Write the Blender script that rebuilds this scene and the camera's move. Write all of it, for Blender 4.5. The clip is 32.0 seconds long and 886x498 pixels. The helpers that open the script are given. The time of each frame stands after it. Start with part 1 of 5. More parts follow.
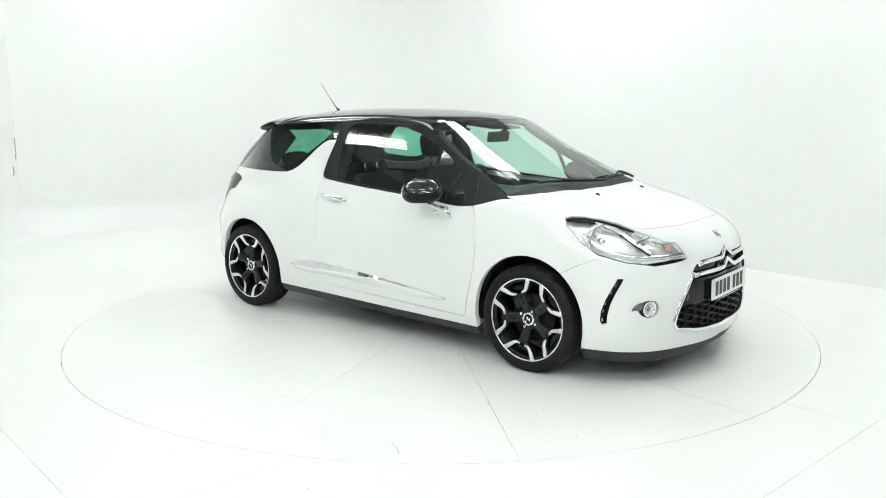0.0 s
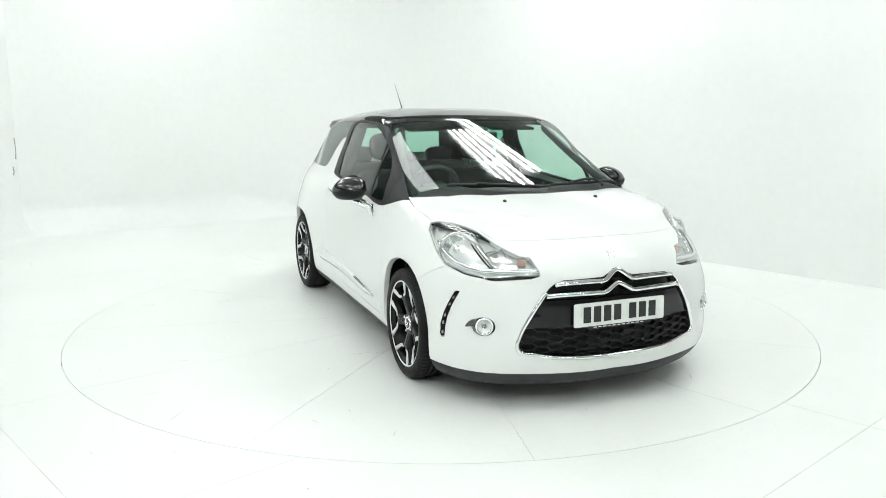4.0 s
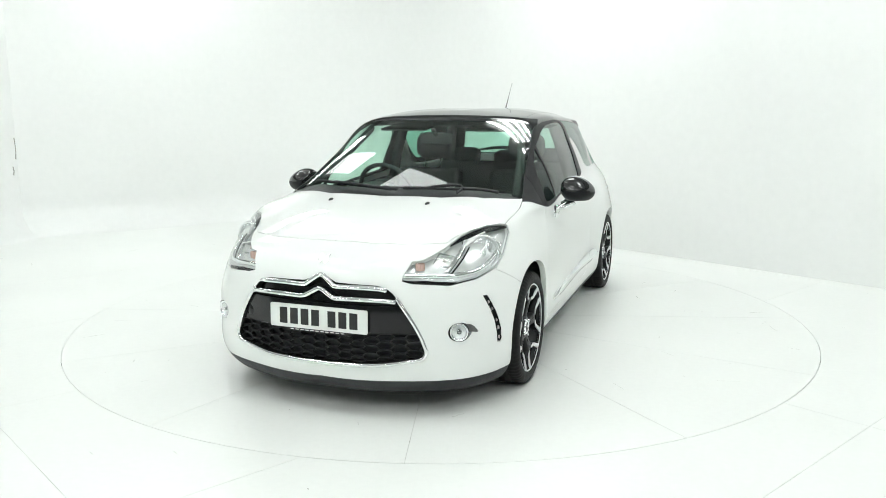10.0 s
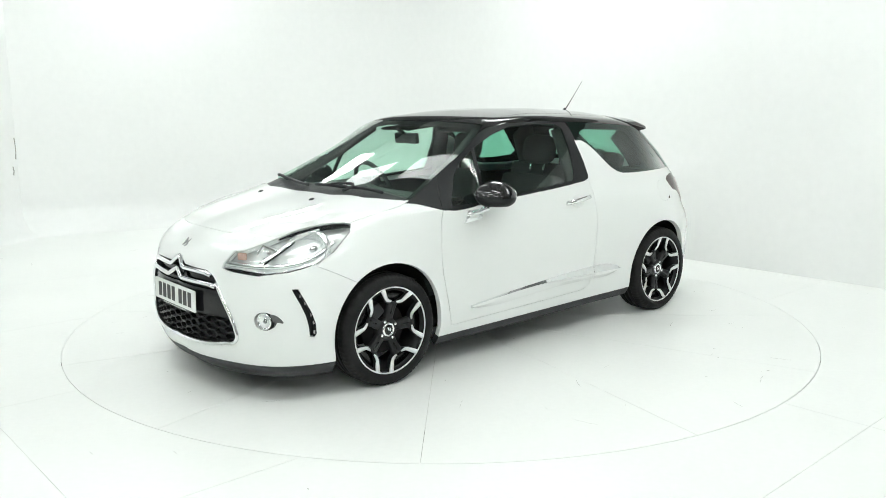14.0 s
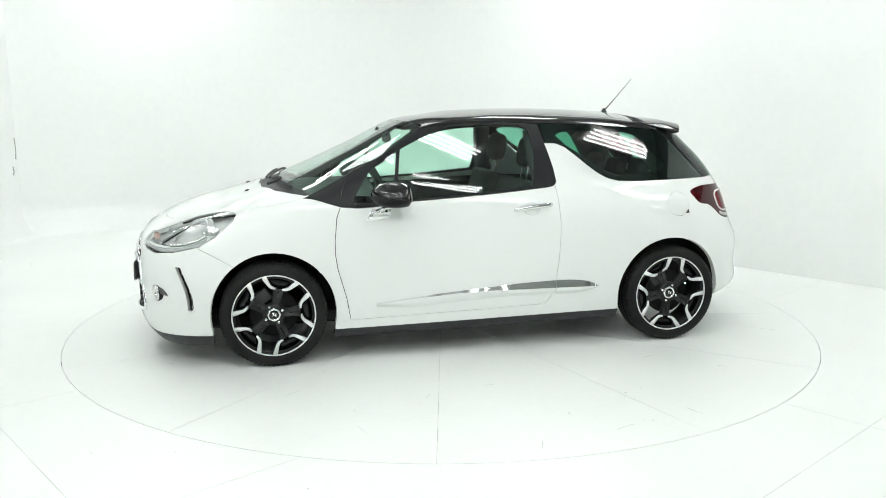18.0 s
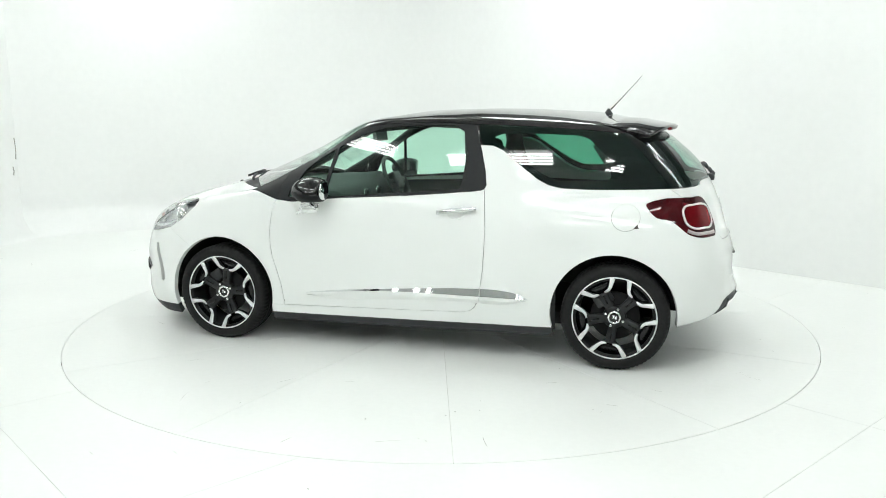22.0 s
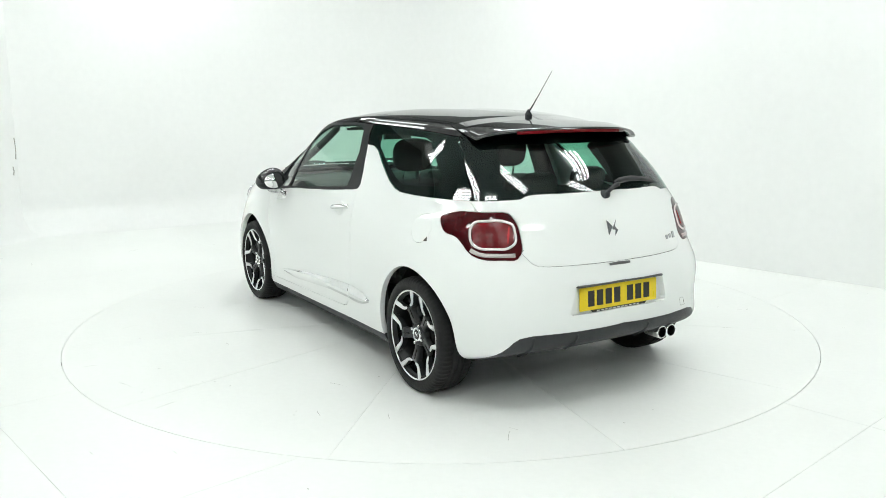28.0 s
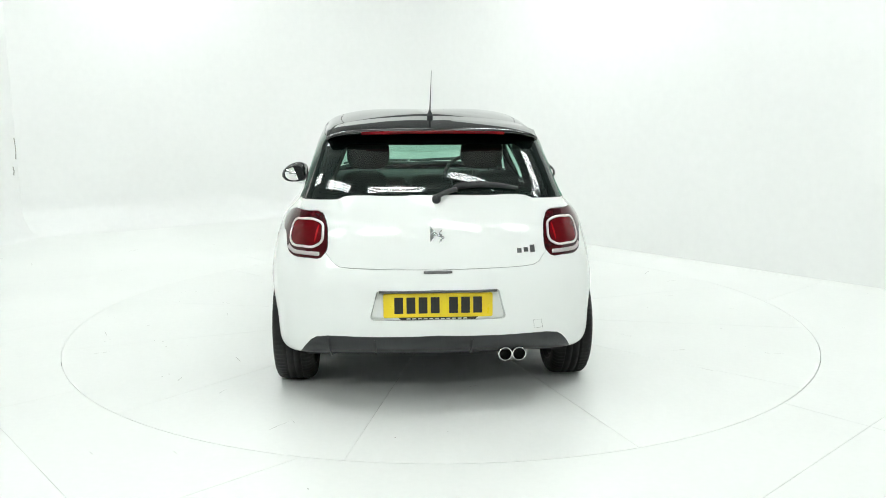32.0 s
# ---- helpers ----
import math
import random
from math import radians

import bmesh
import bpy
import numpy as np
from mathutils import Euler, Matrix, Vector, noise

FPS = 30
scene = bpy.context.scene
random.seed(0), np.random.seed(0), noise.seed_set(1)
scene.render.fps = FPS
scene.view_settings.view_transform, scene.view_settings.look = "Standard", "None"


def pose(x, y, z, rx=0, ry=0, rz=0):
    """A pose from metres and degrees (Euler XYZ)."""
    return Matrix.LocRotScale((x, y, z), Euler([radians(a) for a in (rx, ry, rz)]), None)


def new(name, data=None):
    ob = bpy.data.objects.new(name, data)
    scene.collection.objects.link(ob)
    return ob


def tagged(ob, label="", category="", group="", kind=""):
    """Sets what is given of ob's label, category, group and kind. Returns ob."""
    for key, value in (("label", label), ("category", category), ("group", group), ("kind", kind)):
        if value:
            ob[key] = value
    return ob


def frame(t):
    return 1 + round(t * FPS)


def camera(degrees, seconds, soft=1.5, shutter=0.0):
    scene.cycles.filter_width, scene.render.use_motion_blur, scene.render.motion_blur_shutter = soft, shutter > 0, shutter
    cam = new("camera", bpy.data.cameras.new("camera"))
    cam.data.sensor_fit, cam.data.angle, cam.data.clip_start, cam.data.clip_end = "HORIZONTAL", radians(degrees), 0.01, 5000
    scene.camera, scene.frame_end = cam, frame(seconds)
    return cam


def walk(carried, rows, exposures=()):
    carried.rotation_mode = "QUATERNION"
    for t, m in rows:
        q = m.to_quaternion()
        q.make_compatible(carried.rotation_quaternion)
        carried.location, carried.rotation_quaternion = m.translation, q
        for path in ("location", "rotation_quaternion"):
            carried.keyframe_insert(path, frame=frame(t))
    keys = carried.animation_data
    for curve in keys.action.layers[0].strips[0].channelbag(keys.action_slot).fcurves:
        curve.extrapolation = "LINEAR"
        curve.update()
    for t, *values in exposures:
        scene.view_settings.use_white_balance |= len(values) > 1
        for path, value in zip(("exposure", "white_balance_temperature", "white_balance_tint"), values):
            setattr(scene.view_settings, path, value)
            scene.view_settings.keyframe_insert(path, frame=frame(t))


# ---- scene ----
from mathutils.bvhtree import BVHTree

# ---- camera: a tripod that stands still ----
SECONDS = 32.0
cam = camera(57.25, SECONDS, soft=0.9)
EYE = (0.0, -5.663, 1.480)
STAND = Matrix.Translation(EYE) @ Euler((radians(79.893), 0, radians(-0.142))).to_matrix().to_4x4() @ pose(0, 0, 0, 0, 0, -0.111)
EXPOSURE = -0.43
walk(cam, [(0.0, STAND), (SECONDS, STAND)], [(0.0, EXPOSURE), (SECONDS, EXPOSURE)])

# ---- world and lights: a closed room lit by its tubes, panels and added fill banks ----
TUBE_POWER = 26.5
PANEL_POWER = 8.0
world = bpy.data.worlds.new("world")
scene.world = world
world.use_nodes = True
world.node_tree.nodes["Background"].inputs[0].default_value = (0.9, 1.0, 0.95, 1)
world.node_tree.nodes["Background"].inputs[1].default_value = 0.02


# ---- materials ----
def material(name, color, rough=0.5, metal=0.0, coat=0.0, grain=0.0, grain_scale=60.0, bump=0.0, bump_scale=200.0, stain=0.0, stain_scale=1.2, spec=0.5):
    """A surface with variation at two scales: fine grain and broad stains."""
    m = bpy.data.materials.new(name)
    m.use_nodes = True
    nodes, links = m.node_tree.nodes, m.node_tree.links
    b = nodes["Principled BSDF"]
    b.inputs["Base Color"].default_value = (*color, 1)
    b.inputs["Roughness"].default_value = rough
    b.inputs["Metallic"].default_value = metal
    b.inputs["Coat Weight"].default_value = coat
    b.inputs["Coat Roughness"].default_value = 0.02
    b.inputs["Specular IOR Level"].default_value = spec
    where = nodes.new("ShaderNodeTexCoord").outputs["Object"]

    def noise_at(scale, detail=4.0):
        n = nodes.new("ShaderNodeTexNoise")
        n.inputs["Scale"].default_value = scale
        n.inputs["Detail"].default_value = detail
        links.new(where, n.inputs["Vector"])
        return n.outputs["Fac"]

    def spread(fac, low, high):
        r = nodes.new("ShaderNodeMapRange")
        r.inputs["From Min"].default_value, r.inputs["From Max"].default_value = 0.3, 0.7
        r.inputs["To Min"].default_value, r.inputs["To Max"].default_value = low, high
        links.new(fac, r.inputs["Value"])
        return r.outputs["Result"]

    if grain or stain:
        mult = nodes.new("ShaderNodeMath")
        mult.operation = "MULTIPLY"
        links.new(spread(noise_at(grain_scale), 1 - grain, 1 + grain * 0.5), mult.inputs[0])
        links.new(spread(noise_at(stain_scale, 6.0), 1 - stain, 1 + stain * 0.3), mult.inputs[1])
        mix = nodes.new("ShaderNodeVectorMath")
        mix.operation = "SCALE"
        mix.inputs[0].default_value = color
        links.new(mult.outputs[0], mix.inputs["Scale"])
        links.new(mix.outputs[0], b.inputs["Base Color"])
        if rough > 0.25 and not coat:
            links.new(spread(noise_at(stain_scale * 3), rough * 0.9, min(1, rough * 1.1)), b.inputs["Roughness"])
    if bump:
        bn = nodes.new("ShaderNodeBump")
        bn.inputs["Strength"].default_value = bump
        bn.inputs["Distance"].default_value = 0.002
        links.new(noise_at(bump_scale), bn.inputs["Height"])
        links.new(bn.outputs["Normal"], b.inputs["Normal"])
    return m


def coat_index(m, index):
    """A denser clear coat, which mirrors more at a low angle."""
    m.node_tree.nodes["Principled BSDF"].inputs["Coat IOR"].default_value = index
    return m


def glow(name, color, strength):
    m = bpy.data.materials.new(name)
    m.use_nodes = True
    b = m.node_tree.nodes["Principled BSDF"]
    b.inputs["Base Color"].default_value = (0.8, 0.8, 0.8, 1)
    b.inputs["Emission Color"].default_value = (*color, 1)
    b.inputs["Emission Strength"].default_value = strength
    return m


def glass(name, tint, gloss=0.0, ior=1.5):
    """A clear or tinted pane: it passes tinted light and mirrors more at a grazing angle."""
    m = bpy.data.materials.new(name)
    m.use_nodes = True
    nodes, links = m.node_tree.nodes, m.node_tree.links
    nodes.remove(nodes["Principled BSDF"])
    clear, shine, mix, layer, power, scale = (nodes.new(n) for n in ("ShaderNodeBsdfTransparent", "ShaderNodeBsdfGlossy", "ShaderNodeMixShader", "ShaderNodeLayerWeight", "ShaderNodeMath", "ShaderNodeMath"))
    clear.inputs["Color"].default_value = (*tint, 1)
    shine.inputs["Roughness"].default_value = gloss
    layer.inputs["Blend"].default_value = 0.5
    power.operation, power.inputs[1].default_value = "POWER", 5.0
    low = ((ior - 1) / (ior + 1)) ** 2
    scale.operation, scale.inputs[1].default_value, scale.inputs[2].default_value = "MULTIPLY_ADD", 1 - low, low
    links.new(layer.outputs["Facing"], power.inputs[0])
    links.new(power.outputs[0], scale.inputs[0])
    links.new(scale.outputs[0], mix.inputs[0])
    links.new(clear.outputs[0], mix.inputs[1])
    links.new(shine.outputs[0], mix.inputs[2])
    links.new(mix.outputs[0], nodes["Material Output"].inputs["Surface"])
    return m


WHITE = material("white_paint", (0.84, 0.855, 0.84), rough=0.5, coat=1.0, spec=0.1, grain=0.012, grain_scale=900, stain=0.006, stain_scale=0.8)
GLOSS_BLACK = coat_index(material("gloss_black_paint", (0.008, 0.008, 0.009), rough=0.4, coat=1.0, spec=0.0, grain=0.1, grain_scale=700), 1.65)
SATIN = material("satin_black_trim", (0.012, 0.013, 0.014), spec=0.22, rough=0.45, grain=0.15, grain_scale=500, bump=0.12, bump_scale=900, stain=0.08, stain_scale=5)
PLASTIC = material("black_plastic", (0.022, 0.024, 0.026), rough=0.55, grain=0.2, grain_scale=400, bump=0.25, bump_scale=700, stain=0.12, stain_scale=4)
HONEY = material("honeycomb_plastic", (0.013, 0.0135, 0.014), rough=0.4, spec=0.3, grain=0.15, grain_scale=400, stain=0.1, stain_scale=6)
PIANO = material("piano_black", (0.006, 0.006, 0.007), rough=0.12, coat=0.0, spec=0.4, grain=0.1, grain_scale=300, stain=0.1)
RUBBER = material("tyre_rubber", (0.010, 0.010, 0.010), spec=0.25, rough=0.62, grain=0.25, grain_scale=120, bump=0.3, bump_scale=350, stain=0.25, stain_scale=9)
CHROME = material("chrome", (0.86, 0.87, 0.88), rough=0.07, metal=1.0, grain=0.03, grain_scale=50, stain=0.04, stain_scale=8)
MACHINED = material("machined_alloy", (0.82, 0.83, 0.83), rough=0.36, metal=0.55, grain=0.04, grain_scale=300, stain=0.05, stain_scale=12)
BADGE = material("dark_chrome", (0.42, 0.43, 0.44), rough=0.12, metal=1.0, grain=0.05, grain_scale=80, stain=0.08, stain_scale=30)
RIM_BLACK = material("rim_black", (0.012, 0.013, 0.014), rough=0.36, spec=0.35, grain=0.12, grain_scale=300, stain=0.1, stain_scale=9)
SILVER = material("reflector_silver", (0.95, 0.96, 0.96), rough=0.2, metal=0.45, grain=0.05, grain_scale=40, bump=0.12, bump_scale=60, stain=0.05, stain_scale=14)
BOWL = material("bowl_silver", (0.95, 0.96, 0.96), rough=0.1, metal=0.75, grain=0.05, grain_scale=40, stain=0.05, stain_scale=14)
STEEL = material("brake_steel", (0.16, 0.16, 0.16), rough=0.45, metal=0.9, grain=0.15, grain_scale=80, stain=0.2, stain_scale=15)
DARK_CLOTH = material("seat_cloth", (0.020, 0.021, 0.022), rough=0.9, grain=0.3, grain_scale=500, bump=0.4, bump_scale=800, stain=0.15, stain_scale=6)
LINING = material("cabin_lining", (0.030, 0.031, 0.031), rough=0.85, grain=0.15, grain_scale=300, bump=0.2, bump_scale=600, stain=0.1, stain_scale=4)
DASH = material("dashboard_plastic", (0.025, 0.026, 0.027), rough=0.55, grain=0.2, grain_scale=600, bump=0.3, bump_scale=900, stain=0.1, stain_scale=5)
UNDER = material("underbody_black", (0.010, 0.010, 0.010), rough=0.8, grain=0.3, grain_scale=60, stain=0.3, stain_scale=5)
PLATE_WHITE = material("plate_white", (0.78, 0.80, 0.77), rough=0.3, grain=0.02, grain_scale=400, stain=0.03, stain_scale=12)
PLATE_YELLOW = material("plate_yellow", (0.80, 0.60, 0.02), rough=0.3, grain=0.03, grain_scale=400, stain=0.04, stain_scale=12)
INK = material("plate_ink", (0.015, 0.015, 0.015), rough=0.45, grain=0.1, grain_scale=200)
RED_DARK = material("dark_red_lens", (0.05, 0.002, 0.004), rough=0.04, spec=0.5, coat=0.0, grain=0.15, grain_scale=120, stain=0.2, stain_scale=14)
# brighter red that holds the light caught inside the tail lens
RED_GLINT = material("glint_red_lens", (0.42, 0.006, 0.010), rough=0.25, spec=0.3, grain=0.25, grain_scale=200, bump=0.25, bump_scale=180, stain=0.2, stain_scale=30)
RED = material("red_lens", (0.13, 0.002, 0.005), rough=0.16, coat=0.0, spec=0.22, grain=0.2, grain_scale=180, bump=0.15, bump_scale=160, stain=0.25, stain_scale=20)
RING_WHITE = material("light_ring_white", (0.74, 0.68, 0.67), rough=0.18, coat=0.4, grain=0.08, grain_scale=160, stain=0.06, stain_scale=20)
CLEAR_WHITE = material("clear_white_lens", (0.45, 0.41, 0.405), rough=0.3, coat=0.1, grain=0.12, grain_scale=160, bump=0.3, bump_scale=220, stain=0.1, stain_scale=20)
AMBER = material("amber_lens", (0.60, 0.40, 0.34), rough=0.22, coat=0.2, grain=0.15, grain_scale=140, bump=0.3, bump_scale=200, stain=0.1, stain_scale=20)
FRONT_GLASS = glass("green_tinted_glass", (0.74, 0.95, 0.856), ior=1.76)
SCREEN_GLASS = glass("windscreen_glass", (0.774, 0.96, 0.874), ior=1.76)
PRIVACY_GLASS = glass("privacy_glass", (0.25, 0.58, 0.45), ior=1.76)
TAIL_GLASS = glass("tail_window_glass", (0.49, 0.74, 0.64), ior=1.76)
LAMP_GLASS = glass("clear_lamp_glass", (0.97, 0.985, 0.98))
FRIT = material("black_enamel", (0.004, 0.004, 0.005), rough=0.6, spec=0.04, grain=0.1, grain_scale=300)
MIRROR = material("mirror_glass", (0.9, 0.9, 0.9), rough=0.02, metal=1.0, grain=0.01, grain_scale=20)
FLOOR_PAINT = material("white_floor_paint", (0.83, 0.84, 0.82), rough=0.34, grain=0.015, grain_scale=30, stain=0.035, stain_scale=0.8, bump=0.05, bump_scale=90)
WALL_PAINT = material("white_wall_paint", (0.835, 0.84, 0.83), rough=0.6, grain=0.015, grain_scale=14, stain=0.03, stain_scale=0.5, bump=0.05, bump_scale=60)
GREY_WALL = material("grey_wall_paint", (0.30, 0.31, 0.30), rough=0.7, grain=0.03, grain_scale=12, stain=0.1, stain_scale=0.6)
CLADDING = material("grey_cladding", (0.14, 0.145, 0.142), rough=0.7, grain=0.05, grain_scale=12, stain=0.15, stain_scale=0.7)
CEILING = material("grey_roof_sheet", (0.57, 0.575, 0.57), rough=0.6, grain=0.05, grain_scale=20, stain=0.15, stain_scale=0.6)
GAP = material("seam_grime", (0.10, 0.09, 0.08), rough=0.9, grain=0.3, grain_scale=60, stain=0.3, stain_scale=3)


def patchy(name, thick, thin, scale, low, high):
    """Grime that lies in stretches: paint bridges the joint between them."""
    m = material(name, thick, rough=0.8, grain=0.2, grain_scale=70)
    nodes, links = m.node_tree.nodes, m.node_tree.links
    where, ramp, mix = nodes.new("ShaderNodeTexCoord"), nodes.new("ShaderNodeMapRange"), nodes.new("ShaderNodeMix")
    n = nodes.new("ShaderNodeTexNoise")
    n.inputs["Scale"].default_value, n.inputs["Detail"].default_value, n.inputs["Roughness"].default_value = scale, 7.0, 0.65
    links.new(where.outputs["Object"], n.inputs["Vector"])
    ramp.inputs["From Min"].default_value, ramp.inputs["From Max"].default_value = low, high
    links.new(n.outputs["Fac"], ramp.inputs["Value"])
    mix.data_type = "RGBA"
    mix.inputs[6].default_value, mix.inputs[7].default_value = (*thin, 1), (*thick, 1)
    links.new(ramp.outputs["Result"], mix.inputs["Factor"])
    links.new(mix.outputs[2], nodes["Principled BSDF"].inputs["Base Color"])
    return m


SEAM = patchy("painted_joint", (0.10, 0.09, 0.075), (0.72, 0.72, 0.69), 2.4, 0.49, 0.66)
SCUFF = material("scuff_grey", (0.46, 0.45, 0.42), rough=0.8, grain=0.3, grain_scale=80, stain=0.2, stain_scale=9)
TUBE_LIGHT = glow("lamp_tube", (0.945, 1.0, 0.975), TUBE_POWER)
PANEL_LIGHT = glow("soft_panel", (0.945, 1.0, 0.975), PANEL_POWER)
FIXTURE = material("fixture_white", (0.7, 0.7, 0.7), rough=0.5, grain=0.05, grain_scale=30)


# ---- mesh helpers ----
def part(name, bm, mat, parent=None, label="", smooth=True, skin=None):
    """Links a bmesh as one mesh object under a thing or a part."""
    me = bpy.data.meshes.new(name)
    if smooth:
        for f in bm.faces:
            f.smooth = True
    bm.to_mesh(me)
    bm.free()
    me.materials.append(mat)
    if skin:
        skin_normals(me, skin)
    ob = new(name, me)
    ob.parent = parent
    return tagged(ob, label)


def box(x0, x1, y0, y1, z0, z1, bevel=0.0, segs=2, m=None):
    bm = bmesh.new()
    bmesh.ops.create_cube(bm, size=1, matrix=Matrix.Translation(((x0 + x1) / 2, (y0 + y1) / 2, (z0 + z1) / 2)) @ Matrix.Diagonal((x1 - x0, y1 - y0, z1 - z0, 1)))
    if bevel:
        bmesh.ops.bevel(bm, geom=bm.edges[:], offset=bevel, segments=segs, profile=0.6, affect="EDGES")
    if m is not None:
        bm.transform(m)
    return bm


def lathe(profile, segs=48, m=None, dents=None):
    """A turned shape round the local y axis from (radius, y) pairs; dents(i, k) may lower a radius."""
    bm = bmesh.new()
    rings = []
    for i in range(segs):
        a = 2 * math.pi * i / segs
        ring = []
        for k, (r, y) in enumerate(profile):
            rr = r - (dents(i, k) if dents else 0)
            ring.append(bm.verts.new((rr * math.cos(a), y, rr * math.sin(a))))
        rings.append(ring)
    for i in range(segs):
        a, b = rings[i], rings[(i + 1) % segs]
        for k in range(len(profile) - 1):
            bm.faces.new((a[k], a[k + 1], b[k + 1], b[k]))
    bmesh.ops.remove_doubles(bm, verts=bm.verts, dist=1e-5)
    bmesh.ops.recalc_face_normals(bm, faces=bm.faces)
    if m is not None:
        bm.transform(m)
    return bm


def sweep(path, outs, profile, closed=False, scale=None):
    """A bar of the given profile, (across, out) pairs, along a path whose outward normals are given."""
    path = [Vector(p) for p in path]
    n = len(path)
    bm = bmesh.new()
    rings = []
    for i, p in enumerate(path):
        a = path[(i - 1) % n] if closed or i else path[0]
        b = path[(i + 1) % n] if closed or i < n - 1 else path[-1]
        t = (b - a).normalized()
        o = Vector(outs[i] if isinstance(outs, list) else outs)
        side = o.cross(t).normalized()
        o = t.cross(side).normalized()
        k = scale[i] if scale else 1.0
        rings.append([bm.verts.new(p + side * (u * k) + o * (v * k)) for u, v in profile])
    m = len(profile)
    for i in range(n if closed else n - 1):
        a, b = rings[i], rings[(i + 1) % n]
        for k in range(m):
            bm.faces.new((a[k], a[(k + 1) % m], b[(k + 1) % m], b[k]))
    if not closed:
        bm.faces.new(rings[0])
        bm.faces.new(rings[-1][::-1])
    bmesh.ops.recalc_face_normals(bm, faces=bm.faces)
    return bm


def round_profile(r, k=8, flat=1.0):
    return [(r * math.cos(2 * math.pi * i / k), r * flat * math.sin(2 * math.pi * i / k)) for i in range(k)]


def slab(outline, thick, m=None, bevel=0.0):
    """A flat plate: an outline in the local xy plane, with thickness along z."""
    bm = bmesh.new()
    low = [bm.verts.new((x, y, 0)) for x, y in outline]
    top = [bm.verts.new((x, y, thick)) for x, y in outline]
    n = len(outline)
    bm.faces.new(top)
    bm.faces.new(low[::-1])
    for i in range(n):
        bm.faces.new((low[i], low[(i + 1) % n], top[(i + 1) % n], top[i]))
    bmesh.ops.recalc_face_normals(bm, faces=bm.faces)
    if bevel:
        bmesh.ops.bevel(bm, geom=[e for e in bm.edges if all(v.co.z > thick * 0.9 for v in e.verts)], offset=bevel, segments=2, affect="EDGES")
    if m is not None:
        bm.transform(m)
    return bm


def merged(*bms):
    out = bmesh.new()
    for b in bms:
        me = bpy.data.meshes.new("tmp")
        b.to_mesh(me)
        b.free()
        out.from_mesh(me)
        bpy.data.meshes.remove(me)
    return out


def smooth_path(points, per=6, closed=False):
    """A smooth curve through a few points."""
    pts = np.array(points, float)
    if closed:
        pts = np.concatenate([pts[-2:], pts, pts[:2]])
    k = np.concatenate([[0], np.cumsum(np.linalg.norm(np.diff(pts, axis=0), axis=1))])
    spans = zip(k[:-1], k[1:]) if not closed else zip(k[2:-2], k[3:-1])
    at = np.concatenate([np.linspace(a, b, per, endpoint=False) for a, b in spans] + ([] if closed else [k[-1:]]))
    return [Vector(p) for p in spline(k, pts, at)]


def flip(bm):
    """The mirror image across the car's middle."""
    bm.transform(Matrix.Diagonal((1, -1, 1, 1)))
    bmesh.ops.reverse_faces(bm, faces=bm.faces)
    return bm


